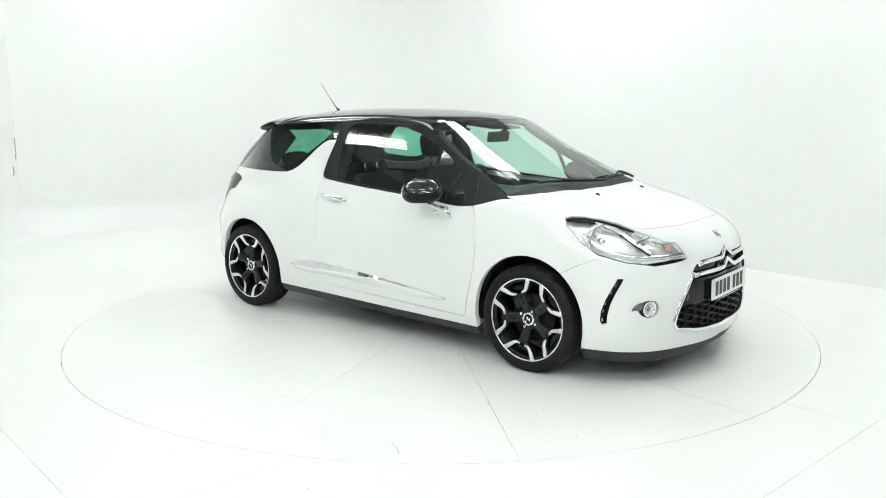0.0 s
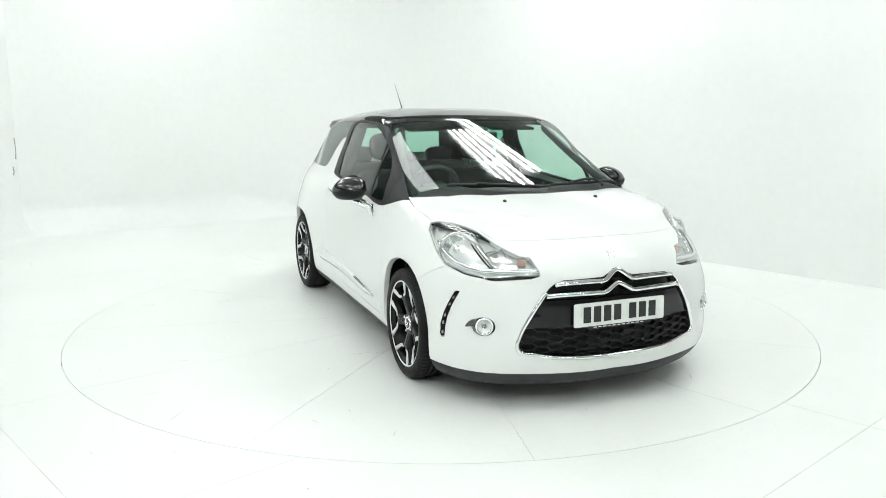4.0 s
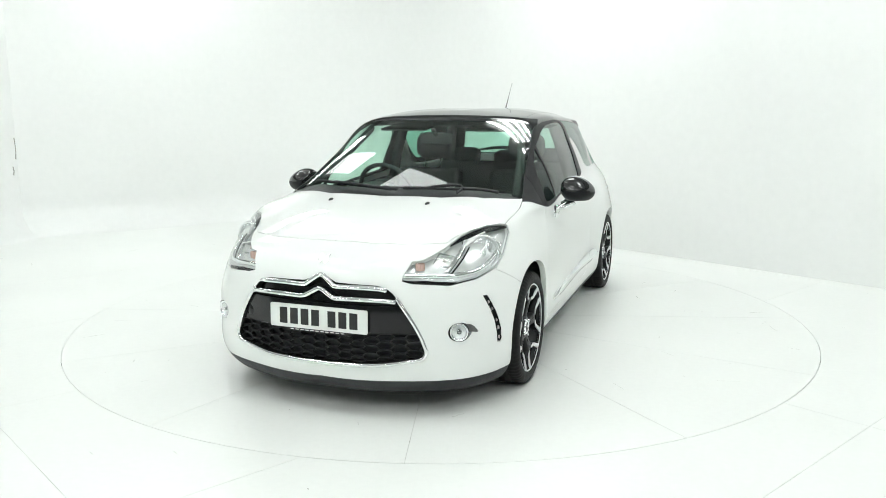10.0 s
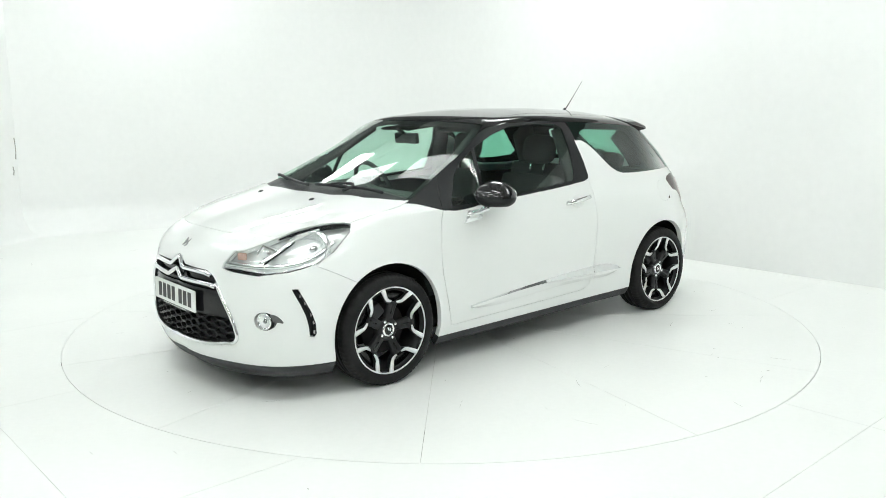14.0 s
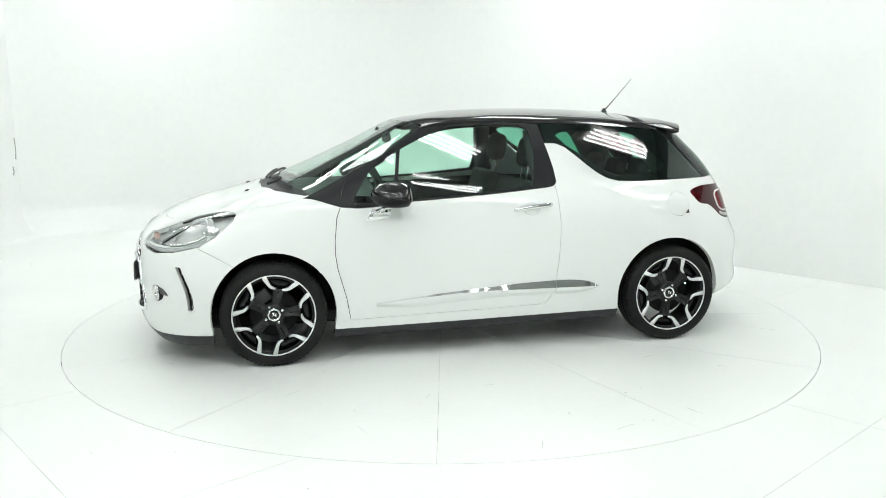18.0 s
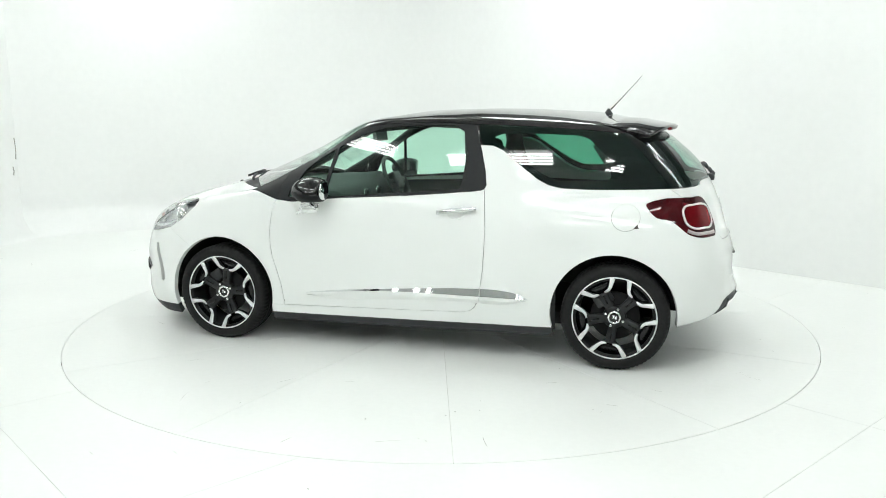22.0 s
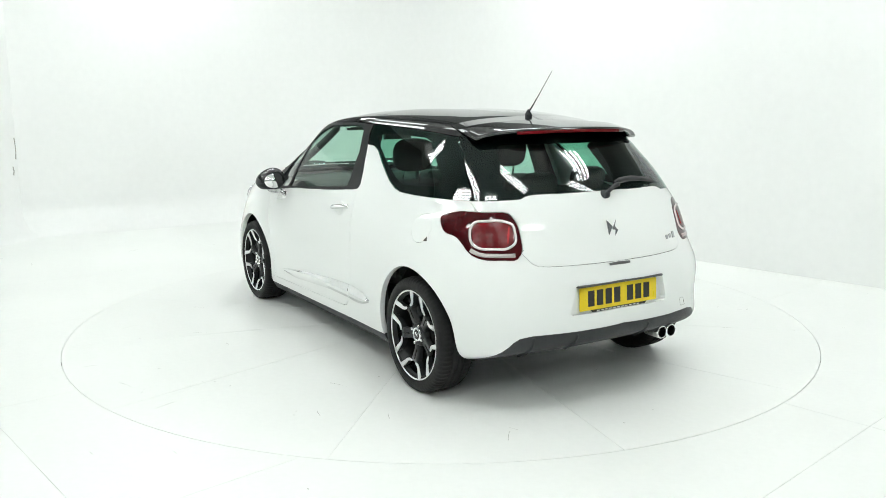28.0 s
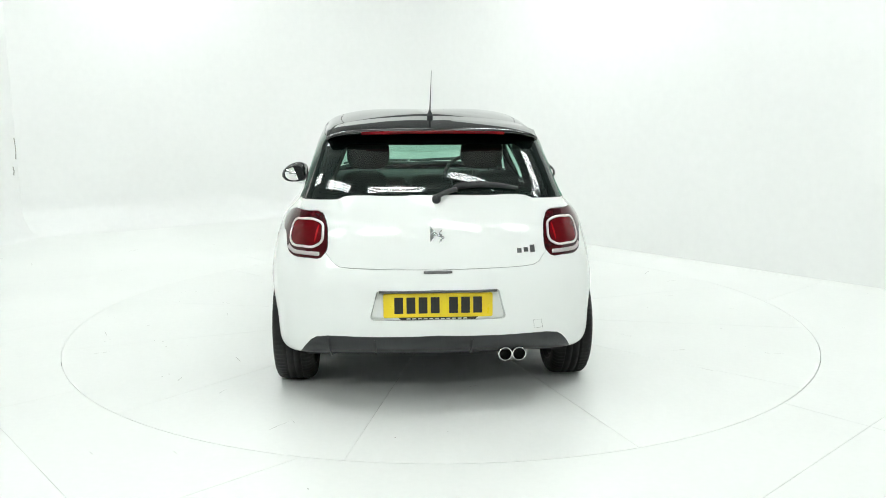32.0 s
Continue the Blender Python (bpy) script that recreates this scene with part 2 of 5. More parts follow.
# ---- the body's skin: rings of the left half, front centre to rear centre, from the lip up to the roof's ridge ----
RINGS = [
    [(1.965, 0, .115), (1.93, .35, .115), (1.80, .63, .12), (1.59, .765, .13), (1.232, .79, .14), (.8, .775, .14), (.2, .775, .145), (-.45, .775, .155), (-1.0, .78, .17), (-1.4, .77, .215), (-1.63, .66, .255), (-1.74, .4, .275), (-1.76, 0, .275)],
    [(2.02, 0, .184), (1.985, .35, .186), (1.85, .66, .192), (1.61, .80, .196), (1.232, .83, .20), (.8, .81, .195), (.2, .805, .20), (-.45, .805, .21), (-1.0, .815, .225), (-1.4, .81, .26), (-1.71, .69, .30), (-1.845, .4, .33), (-1.87, 0, .335)],
    [(2.047, 0, .42), (2.012, .35, .42), (1.867, .668, .42), (1.61, .815, .42), (1.232, .848, .42), (.8, .825, .40), (.2, .82, .40), (-.45, .825, .40), (-1.0, .842, .42), (-1.4, .835, .44), (-1.72, .71, .47), (-1.85, .4, .48), (-1.88, 0, .48)],
    [(2.03, 0, .60), (1.995, .36, .60), (1.855, .663, .58), (1.585, .803, .58), (1.232, .852, .60), (.8, .832, .60), (.2, .828, .60), (-.45, .833, .60), (-1.0, .85, .61), (-1.4, .84, .62), (-1.72, .71, .63), (-1.84, .4, .64), (-1.87, 0, .64)],
    [(1.975, 0, .745), (1.935, .38, .74), (1.80, .625, .735), (1.54, .772, .74), (1.232, .825, .745), (.8, .83, .75), (.2, .825, .75), (-.45, .827, .75), (-1.0, .842, .76), (-1.4, .81, .76), (-1.68, .68, .755), (-1.80, .4, .75), (-1.83, 0, .75)],
    [(1.80, 0, .85), (1.765, .36, .845), (1.655, .59, .84), (1.42, .748, .872), (1.2, .785, .875), (.8, .81, .88), (.2, .803, .87), (-.45, .803, .88), (-1.0, .808, .89), (-1.4, .766, .89), (-1.64, .655, .89), (-1.755, .4, .885), (-1.79, 0, .88)],
    [(1.28, 0, .985), (1.27, .33, .985), (1.2, .54, .985), (1.04, .72, .957), (.93, .775, .93), (.7, .797, .925), (.2, .785, .945), (-.45, .757, 1.0), (-1.0, .71, 1.005), (-1.4, .68, 1.01), (-1.59, .60, 1.02), (-1.69, .36, 1.03), (-1.727, 0, 1.031)],
    [(.76, 0, 1.20), (.745, .33, 1.20), (.69, .53, 1.19), (.60, .65, 1.165), (.5, .685, 1.16), (.3, .70, 1.17), (0, .70, 1.185), (-.43, .685, 1.2), (-.95, .65, 1.2), (-1.25, .615, 1.2), (-1.45, .54, 1.2), (-1.55, .33, 1.2), (-1.59, 0, 1.2)],
    [(.36, 0, 1.385), (.352, .3, 1.383), (.335, .48, 1.377), (.29, .57, 1.365), (.2, .60, 1.367), (0, .612, 1.375), (-.2, .615, 1.374), (-.42, .607, 1.363), (-.9, .58, 1.346), (-1.15, .55, 1.335), (-1.29, .47, 1.335), (-1.36, .3, 1.345), (-1.37, 0, 1.35)],
    [(.2, 0, 1.415), (.19, .22, 1.413), (.17, .38, 1.41), (.12, .48, 1.405), (0, .52, 1.41), (-.1, .53, 1.415), (-.25, .53, 1.416), (-.42, .525, 1.413), (-.85, .50, 1.397), (-1.05, .47, 1.383), (-1.15, .38, 1.385), (-1.2, .2, 1.393), (-1.21, 0, 1.395)],
    [(.05, 0, 1.437), (.03, 0, 1.438), (0, 0, 1.44), (-.05, 0, 1.443), (-.1, 0, 1.445), (-.18, 0, 1.447), (-.3, 0, 1.449), (-.45, 0, 1.449), (-.65, 0, 1.447), (-.8, 0, 1.442), (-.9, 0, 1.436), (-.95, 0, 1.431), (-1.0, 0, 1.426)],
]


def spline(knots, points, at):
    """A smooth curve through points (along the first axis) at the given knots."""
    knots, points = np.asarray(knots, float), np.asarray(points, float)
    h = np.diff(knots)
    shape = (-1,) + (1,) * (points.ndim - 1)
    slope = np.diff(points, axis=0) / h.reshape(shape)
    w0, w1 = h[1:].reshape(shape), h[:-1].reshape(shape)
    mid = (slope[:-1] * w0 + slope[1:] * w1) / (w0 + w1)
    tangent = np.concatenate([2 * slope[:1] - mid[:1], mid, 2 * slope[-1:] - mid[-1:]])
    i = np.clip(np.searchsorted(knots, at, side="right") - 1, 0, len(h) - 1)
    s = ((at - knots[i]) / h[i]).reshape(shape)
    hh = h[i].reshape(shape)
    return ((2 * s**3 - 3 * s**2 + 1) * points[i] + (s**3 - 2 * s**2 + s) * hh * tangent[i]
            + (3 * s**2 - 2 * s**3) * points[i + 1] + (s**3 - s**2) * hh * tangent[i + 1])


def skin_grid(per_u=15, per_v=11):
    """The skin as a grid of points: rows run up the body, columns from front to rear."""
    net = np.array(RINGS, float)
    ku = np.concatenate([[0], np.cumsum(np.linalg.norm(np.diff(net[1:8], axis=1), axis=2).mean(0))])
    kv = np.concatenate([[0], np.cumsum(np.linalg.norm(np.diff(net, axis=0), axis=2).mean(1))])
    fine = lambda k, n: np.concatenate([np.linspace(a, b, n, endpoint=False) for a, b in zip(k[:-1], k[1:])] + [k[-1:]])
    net = np.swapaxes(spline(ku, np.swapaxes(net, 0, 1), fine(ku, per_u)), 0, 1)
    grid = spline(kv, net, fine(kv, per_v))
    grid[:, 0, 1] = grid[:, -1, 1] = 0
    grid[-1, :, 1] = 0
    grid[:, :, 1] = np.maximum(grid[:, :, 1], 0)
    return grid


GRID = skin_grid()
NV, NU = GRID.shape[:2]
SKIN_TREE = BVHTree.FromPolygons([tuple(p) for p in GRID.reshape(-1, 3)] + [(p[0], -p[1], p[2]) for p in GRID.reshape(-1, 3)],
                                 [(j * NU + i, j * NU + i + 1, (j + 1) * NU + i + 1, (j + 1) * NU + i) for j in range(NV - 1) for i in range(NU - 1)]
                                 + [(NV * NU + j * NU + i, NV * NU + (j + 1) * NU + i, NV * NU + (j + 1) * NU + i + 1, NV * NU + j * NU + i + 1) for j in range(NV - 1) for i in range(NU - 1)])




def soften(grid):
    """The skin without its small ripples, for even reflections; the middle and the edges keep their place."""
    def blur(a, sigma, axis, mirror):
        n = int(sigma * 3)
        k = np.exp(-0.5 * (np.arange(-n, n + 1) / sigma) ** 2)
        k /= k.sum()
        a = np.moveaxis(a, axis, 0)
        head, tail = a[1:n + 1][::-1], a[-n - 1:-1][::-1]
        if mirror:
            m = np.array((1, -1, 1))
            head, tail = head * m, tail * m
        else:
            head, tail = 2 * a[:1] - head, 2 * a[-1:] - tail
        b = np.concatenate([head, a, tail])
        return np.moveaxis(sum(w * b[i:i + len(a)] for i, w in enumerate(k)), 0, axis)

    g = grid
    for sigma, axis, mirror in ((9.0, 1, True), (6.0, 0, False)):
        once = blur(g, sigma, axis, mirror)
        g = 2 * once - blur(once, sigma, axis, mirror)
    return g


SOFT = soften(GRID)
SOFT_N = np.cross(np.gradient(SOFT, axis=1), np.gradient(SOFT, axis=0))
SOFT_N /= np.maximum(np.linalg.norm(SOFT_N, axis=2, keepdims=True), 1e-9)
if SOFT_N[NV // 3, NU // 2, 1] < 0:
    SOFT_N = -SOFT_N
SOFT_N[:, (0, -1), 1] = 0
SOFT_N[-1, :, :] = (0, 0, 1)


def plain(p, n):
    return n


def screen_curve(p, n):
    """The windscreen's own even curve: steepest at its foot, rounding towards both sides."""
    v = min(1, max(0, (p.z - 1.02) / .355))
    w = p.y / (.70 - .14 * v)
    return Vector((.50 - .12 * v, .06 * w + .30 * w ** 3, 1))


def side_curve(p, n):
    """The even lean and slight bow of the side windows."""
    v = min(1, max(0, (p.z - .95) / .40))
    s = 1 if p.y > 0 else -1
    along = .082 * (p.x - .15) - 1.6 * max(0, -1.1 - p.x) + 1.2 * max(0, p.x - .42)
    return Vector((along, s, .44 + .14 * v))


def gate_curve(p, n):
    """The tailgate below the window keeps its own lean, without the hollow that leads into the glass."""
    flat = math.hypot(n.x, n.y)
    return Vector((n.x, n.y, min(n.z, flat * (.28 + .5 * max(0, p.z - .75)))))


def hood_curve(p, n):
    """The bonnet stays rounded up to the scuttle, without the hollow that leads into the screen."""
    k = min(1, max(0, (1.78 - p.x) / .3))
    k = k * k * (3 - 2 * k)
    v = (p.x - 1.28) / .5
    slope = .19 + .07 * v + .2 * max(0, v) ** 4
    return n * (1 - k) + Vector((slope * n.z, n.y, n.z)) * k


def skin_normals(me, rule):
    """Gives the faces that lie along the body's skin the skin's own even normals."""
    at = []
    for v in me.vertices:
        _, _, k, _ = SKIN_TREE.find_nearest(v.co)
        cells = (NV - 1) * (NU - 1)
        s = 1 if k < cells else -1
        j, i = divmod(k % cells, NU - 1)
        p = np.array((v.co.x, v.co.y * s, v.co.z))
        o, e1, e2 = GRID[j, i], GRID[j, i + 1] - GRID[j, i], GRID[j + 1, i] - GRID[j, i]
        a, b, c = e1 @ e1, e1 @ e2, e2 @ e2
        det = a * c - b * b
        d1, d2 = e1 @ (p - o), e2 @ (p - o)
        u, w = ((c * d1 - b * d2) / det, (a * d2 - b * d1) / det) if det > 1e-14 else (.5, .5)
        u, w = min(1, max(0, u)), min(1, max(0, w))
        n = (SOFT_N[j, i] * (1 - u) + SOFT_N[j, i + 1] * u) * (1 - w) + (SOFT_N[j + 1, i] * (1 - u) + SOFT_N[j + 1, i + 1] * u) * w
        at.append(rule(v.co, Vector((n[0], n[1] * s, n[2]))).normalized())
    out = [None] * len(me.loops)
    for f in me.polygons:
        for k in f.loop_indices:
            n = at[me.loops[k].vertex_index]
            d = n.dot(f.normal)
            out[k] = n if d > .6 else -n if d < -.6 else f.normal.copy()
    me.normals_split_custom_set(out)


def on_skin(start, way, lift=0.0):
    """Where a line from start along way meets the skin, lifted off it, and the outward normal."""
    p, n, _, _ = SKIN_TREE.ray_cast(Vector(start), Vector(way).normalized())
    if n.dot(Vector(way)) > 0:
        n = -n
    return p + n * lift, n


def front(y, z, lift=0.0):
    return on_skin((3, y, z), (-1, 0, 0), lift)


def rear(y, z, lift=0.0):
    return on_skin((-3, y, z), (1, 0, 0), lift)


def side(x, z, lift=0.0):
    return on_skin((x, 2, z), (0, -1, 0), lift)


def top(x, y, lift=0.0):
    return on_skin((x, y, 3), (0, 0, -1), lift)


def facing(p, n, spin=0.0):
    """A pose at p whose z axis is n and whose y axis points up as far as it can."""
    n = Vector(n).normalized()
    x = Vector((0, 0, 1)).cross(n).normalized()
    y = n.cross(x)
    m = Matrix((x, y, n)).transposed().to_4x4()
    return Matrix.Translation(p) @ m @ Matrix.Rotation(spin, 4, "Z")


def half_skin():
    bm = bmesh.new()
    vs = [[bm.verts.new(GRID[j, i]) for i in range(NU)] for j in range(NV)]
    tag = bm.faces.layers.int.new("panel")
    row = bm.faces.layers.int.new("row")
    for j in range(NV - 1):
        for i in range(NU - 1):
            f = bm.faces.new((vs[j][i], vs[j][i + 1], vs[j + 1][i + 1], vs[j + 1][i]))
            f[row] = j
    bm.normal_update()
    up = sum(f.normal.y for f in bm.faces)
    if up < 0:
        bmesh.ops.reverse_faces(bm, faces=bm.faces)
        bm.normal_update()
    return bm, tag, row


def inside(poly, x, y):
    hit = False
    j = len(poly) - 1
    for i in range(len(poly)):
        (xi, yi), (xj, yj) = poly[i], poly[j]
        if (yi > y) != (yj > y) and x < (xj - xi) * (y - yi) / (yj - yi) + xi:
            hit = not hit
        j = i
    return hit


def score(bm, tag, ident, outline, way, where=None, least=0.03):
    """Cuts the outline, seen along way, into the skin and gives what lies in it the panel's number, where no other panel has claimed it."""
    d = Vector(way).normalized()
    a = (Vector((0, 0, 1)) if abs(d.z) < 0.9 else Vector((0, 1, 0))).cross(d).normalized()
    b = d.cross(a)
    flat = [(a.dot(Vector(p)), b.dot(Vector(p))) for p in outline]
    lo = [min(p[k] for p in flat) - 0.08 for k in (0, 1)]
    hi = [max(p[k] for p in flat) + 0.08 for k in (0, 1)]
    cand = []

    def bounds(f):
        us = [a.dot(v.co) for v in f.verts]
        ws = [b.dot(v.co) for v in f.verts]
        return min(us), max(us), min(ws), max(ws)

    for f in bm.faces:
        if f[tag] == 0 and f.normal.dot(d) > least:
            q = bounds(f)
            if q[0] < hi[0] and q[1] > lo[0] and q[2] < hi[1] and q[3] > lo[1] and (where is None or where(f.calc_center_median())):
                cand.append((f, q))
    n = len(flat)
    for i in range(n):
        (u0, w0), (u1, w1) = flat[i], flat[(i + 1) % n]
        su, sw = (min(u0, u1) - 1e-4, max(u0, u1) + 1e-4), (min(w0, w1) - 1e-4, max(w0, w1) + 1e-4)
        sel, rest = [], []
        for f, q in cand:
            (sel if q[0] <= su[1] and q[1] >= su[0] and q[2] <= sw[1] and q[3] >= sw[0] else rest).append((f, q))
        if not sel:
            continue
        along = Vector((u1 - u0, w1 - w0)).normalized()
        no = a * -along.y + b * along.x
        co = a * u0 + b * w0
        faces = [f for f, q in sel]
        geom = list({v for f in faces for v in f.verts}) + list({e for f in faces for e in f.edges}) + faces
        ret = bmesh.ops.bisect_plane(bm, geom=geom, plane_co=co, plane_no=no, dist=2e-4)
        got = {f for f in ret["geom"] if isinstance(f, bmesh.types.BMFace)} | {f for f in faces if f.is_valid}
        cand = rest + [(f, bounds(f)) for f in got]
    for f, q in cand:
        if f[tag] == 0:
            c = f.calc_center_median()
            if inside(flat, a.dot(c), b.dot(c)) and (where is None or where(c)):
                f[tag] = ident


def lift_panel(bm, tag, ident, both, least=0.0):
    """The faces of one panel as a mesh of its own; both: with its mirror image, joined along the middle."""
    out = bmesh.new()
    for s in ((1, -1) if both else (1,)):
        made = {}
        for f in bm.faces:
            if f[tag] != ident:
                continue
            vs = []
            for v in f.verts:
                if v not in made:
                    made[v] = out.verts.new((v.co.x, v.co.y * s, v.co.z))
                vs.append(made[v])
            try:
                out.faces.new(vs if s == 1 else vs[::-1])
            except ValueError:
                pass
    if both:
        bmesh.ops.remove_doubles(out, verts=[v for v in out.verts if abs(v.co.y) < 2e-4], dist=3e-4)
    bmesh.ops.remove_doubles(out, verts=out.verts, dist=5e-5)
    # drop slivers that the cuts left over
    seen, islands = set(), []
    for f in list(out.faces):
        if f in seen:
            continue
        island, todo = [], [f]
        seen.add(f)
        while todo:
            g = todo.pop()
            island.append(g)
            for e in g.edges:
                for h in e.link_faces:
                    if h not in seen:
                        seen.add(h)
                        todo.append(h)
        islands.append((sum(g.calc_area() for g in island), island))
    biggest = max((a for a, g in islands), default=0)
    for size, island in islands:
        if size < max(0.0006, biggest * least):
            bmesh.ops.delete(out, geom=island, context="FACES")
    out.normal_update()
    return out


def hem(bm, gap=0.0015, depth=0.012, pane=0.0, push=0.0):
    """Draws a panel's edge in by the gap and turns it inwards; pane: a second face at that depth; push: sinks the whole panel."""
    bm.normal_update()
    normals = {v: v.normal.copy() for v in bm.verts}
    edges = [e for e in bm.edges if len(e.link_faces) == 1]
    pull = {}
    for e in edges:
        f = e.link_faces[0]
        t = (e.verts[1].co - e.verts[0].co)
        if t.length < 1e-9:
            continue
        inward = f.normal.cross(t.normalized())
        if inward.dot(f.calc_center_median() - e.verts[0].co) < 0:
            inward = -inward
        for v in e.verts:
            pull.setdefault(v, []).append(inward)
    base = list(bm.faces)
    rim = {}
    for v, ws in pull.items():
        w = sum(ws, Vector())
        if w.length > 1e-6:
            v.co += w.normalized() * gap
    if push:
        for v in bm.verts:
            v.co -= normals[v] * push
    if depth:
        for v in pull:
            rim[v] = bm.verts.new(v.co - normals[v] * depth)
        for e in edges:
            if e.verts[0] not in rim or e.verts[1] not in rim:
                continue
            loop = e.link_loops[0]
            v1, v2 = loop.vert, loop.link_loop_next.vert
            try:
                bm.faces.new((v2, v1, rim[v1], rim[v2]))
            except ValueError:
                continue
            e.smooth = False
    if pane:
        made = {v: rim.get(v) or bm.verts.new(v.co - normals[v] * depth) for f in base for v in f.verts}
        for f in base:
            try:
                bm.faces.new([made[v] for v in f.verts][::-1])
            except ValueError:
                pass
    return bm


# ---- panel outlines of the left half ----
def xz(*pts):
    return [(x, 0.0, z) for x, z in pts]


def yz(*pts):
    return [(0.0, y, z) for y, z in pts]


def xy(*pts):
    return [(x, y, 0.0) for x, y in pts]


def circle_xz(x, z, r, n=48, squash=1.0):
    return [(x + r * math.cos(2 * math.pi * i / n), 0.0, z + r * squash * math.sin(2 * math.pi * i / n)) for i in range(n)]


def arch_outline(x, r, z=0.302):
    """A wheel opening: a round top on legs that lean slightly inwards below."""
    pts = [(x + r * math.cos(radians(a)), 0.0, z + (r + 0.008) * math.sin(radians(a))) for a in range(-14, 195, 6)]
    return pts + [(x - r * 0.93, 0.0, -0.1), (x + r * 0.93, 0.0, -0.1)]


NAMES = ["", "arch", "headlamp", "grille", "drl", "cowl", "windscreen", "hood", "frame", "door_glass", "quarter_light", "quarter_glass", "tail_lamp", "tailgate", "tail_glass",
         "fuel_flap", "door", "apillar", "diffuser", "lip", "skirt", "bumper", "fender", "rear_bumper", "roof", "rail", "body_side", "plate_recess", "fog"]
ID = {n: i for i, n in enumerate(NAMES)}
SIDE, FRONT, REAR, TOP = (0, 1, 0), (1, 0, 0), (-1, 0, 0), (0, 0, 1)
LAMP_WAY, TAIL_WAY = (0.75, 0.62, 0.2), (-0.72, 0.69, 0.05)

LAMP = [(1.966, .397, .671), (1.957, .399, .694), (1.904, .423, .755), (1.88, .467, .759), (1.833, .503, .78), (1.774, .536, .802), (1.646, .574, .848), (1.563, .613, .869), (1.486, .659, .883), (1.438, .713, .885), (1.417, .745, .877),
        (1.437, .764, .841), (1.539, .768, .752), (1.631, .752, .697), (1.699, .728, .68), (1.765, .698, .664), (1.829, .652, .657), (1.877, .604, .647), (1.918, .53, .653), (1.955, .438, .659)]
GRILLE_EDGE = [(0, .693), (.021, .688), (.053, .668), (.084, .654), (.291, .649), (.332, .636), (.36, .615), (.39, .582), (.459, .473), (.503, .375), (.513, .334), (.499, .308),
               (.436, .293), (.324, .274), (.187, .267), (0, .262)]
TAIL = [(-1.355, .734, .933), (-1.403, .71, .955), (-1.599, .627, .968), (-1.664, .546, .963), (-1.696, .526, .921), (-1.728, .522, .852), (-1.75, .533, .784), (-1.751, .558, .756),
        (-1.727, .616, .753), (-1.651, .704, .756), (-1.601, .728, .774), (-1.533, .736, .824), (-1.491, .738, .848), (-1.417, .754, .863), (-1.38, .749, .893)]
DRL = [(1.737, .743, .584), (1.717, .766, .531), (1.692, .784, .471), (1.674, .794, .411), (1.672, .797, .359), (1.682, .793, .342), (1.704, .785, .347), (1.705, .782, .394), (1.716, .774, .453), (1.737, .759, .512), (1.753, .744, .551), (1.764, .729, .585)]
BELT = [(.994, .948), (.93, .931), (.877, .916), (.826, .904), (.743, .898), (.67, .901), (.472, .923), (.313, .933), (-.019, .953), (-.352, .981), (-.436, .99), (-.463, 1.0), (-.473, 1.019)]
PILLAR_B = [(-.461, 1.1), (-.43, 1.214), (-.398, 1.313), (-.387, 1.362)]
FRAME_TOP = [(-.122, 1.376), (.149, 1.366), (.319, 1.343), (.491, 1.269), (.661, 1.159), (.791, 1.065), (.829, .988), (.843, .906)]
DOOR_SEAM = [(.843, .906), (.866, .845), (.88, .714), (.879, .63), (.868, .552), (.845, .469), (.819, .372), (.805, .285), (.8, .246), (.658, .248), (.319, .256), (-.019, .264),
             (-.34, .274), (-.394, .285), (-.424, .31), (-.44, .352), (-.458, .439), (-.472, .543), (-.48, .678), (-.483, .777), (-.476, .875), (-.471, .939), (-.463, 1.0)]
GLASS = [(.766, .925), (.761, .952), (.677, 1.084), (.607, 1.143), (.48, 1.222), (.31, 1.303), (.159, 1.346), (-.057, 1.357), (-.259, 1.357), (-.317, 1.324), (-.342, 1.201),
         (-.327, 1.048), (-.313, .996), (.034, .966), (.38, .941), (.61, .924)]
QUARTER = [(-.394, 1.366), (-.408, 1.3), (-.431, 1.244), (-.491, 1.243), (-.552, 1.217), (-.625, 1.161), (-.691, 1.108), (-.759, 1.058), (-.826, 1.025), (-.893, 1.009), (-1.029, 1.004),
           (-1.199, 1.006), (-1.372, 1.011), (-1.51, 1.015), (-1.418, 1.118), (-1.322, 1.224), (-1.231, 1.315), (-1.046, 1.333), (-.701, 1.354)]
GATE_TOP = [(0, 1.051), (.40, 1.048), (.442, 1.043), (.475, 1.029), (.503, 1.026), (.60, 1.022), (.657, 1.016)]
GATE_LOW = [(.665, .965), (.60, .86), (.515, .758), (.495, .733), (.468, .719), (.414, .714), (.253, .712), (0, .709)]
SCREEN = [(1.17, 0, 1.03), (1.15, .35, 1.03), (1.085, .57, 1.01), (1.0, .712, .966), (.785, .663, 1.081), (.58, .635, 1.185), (.403, .608, 1.298), (.325, .57, 1.36), (.36, .50, 1.372), (.377, .312, 1.374), (.389, 0, 1.376)]

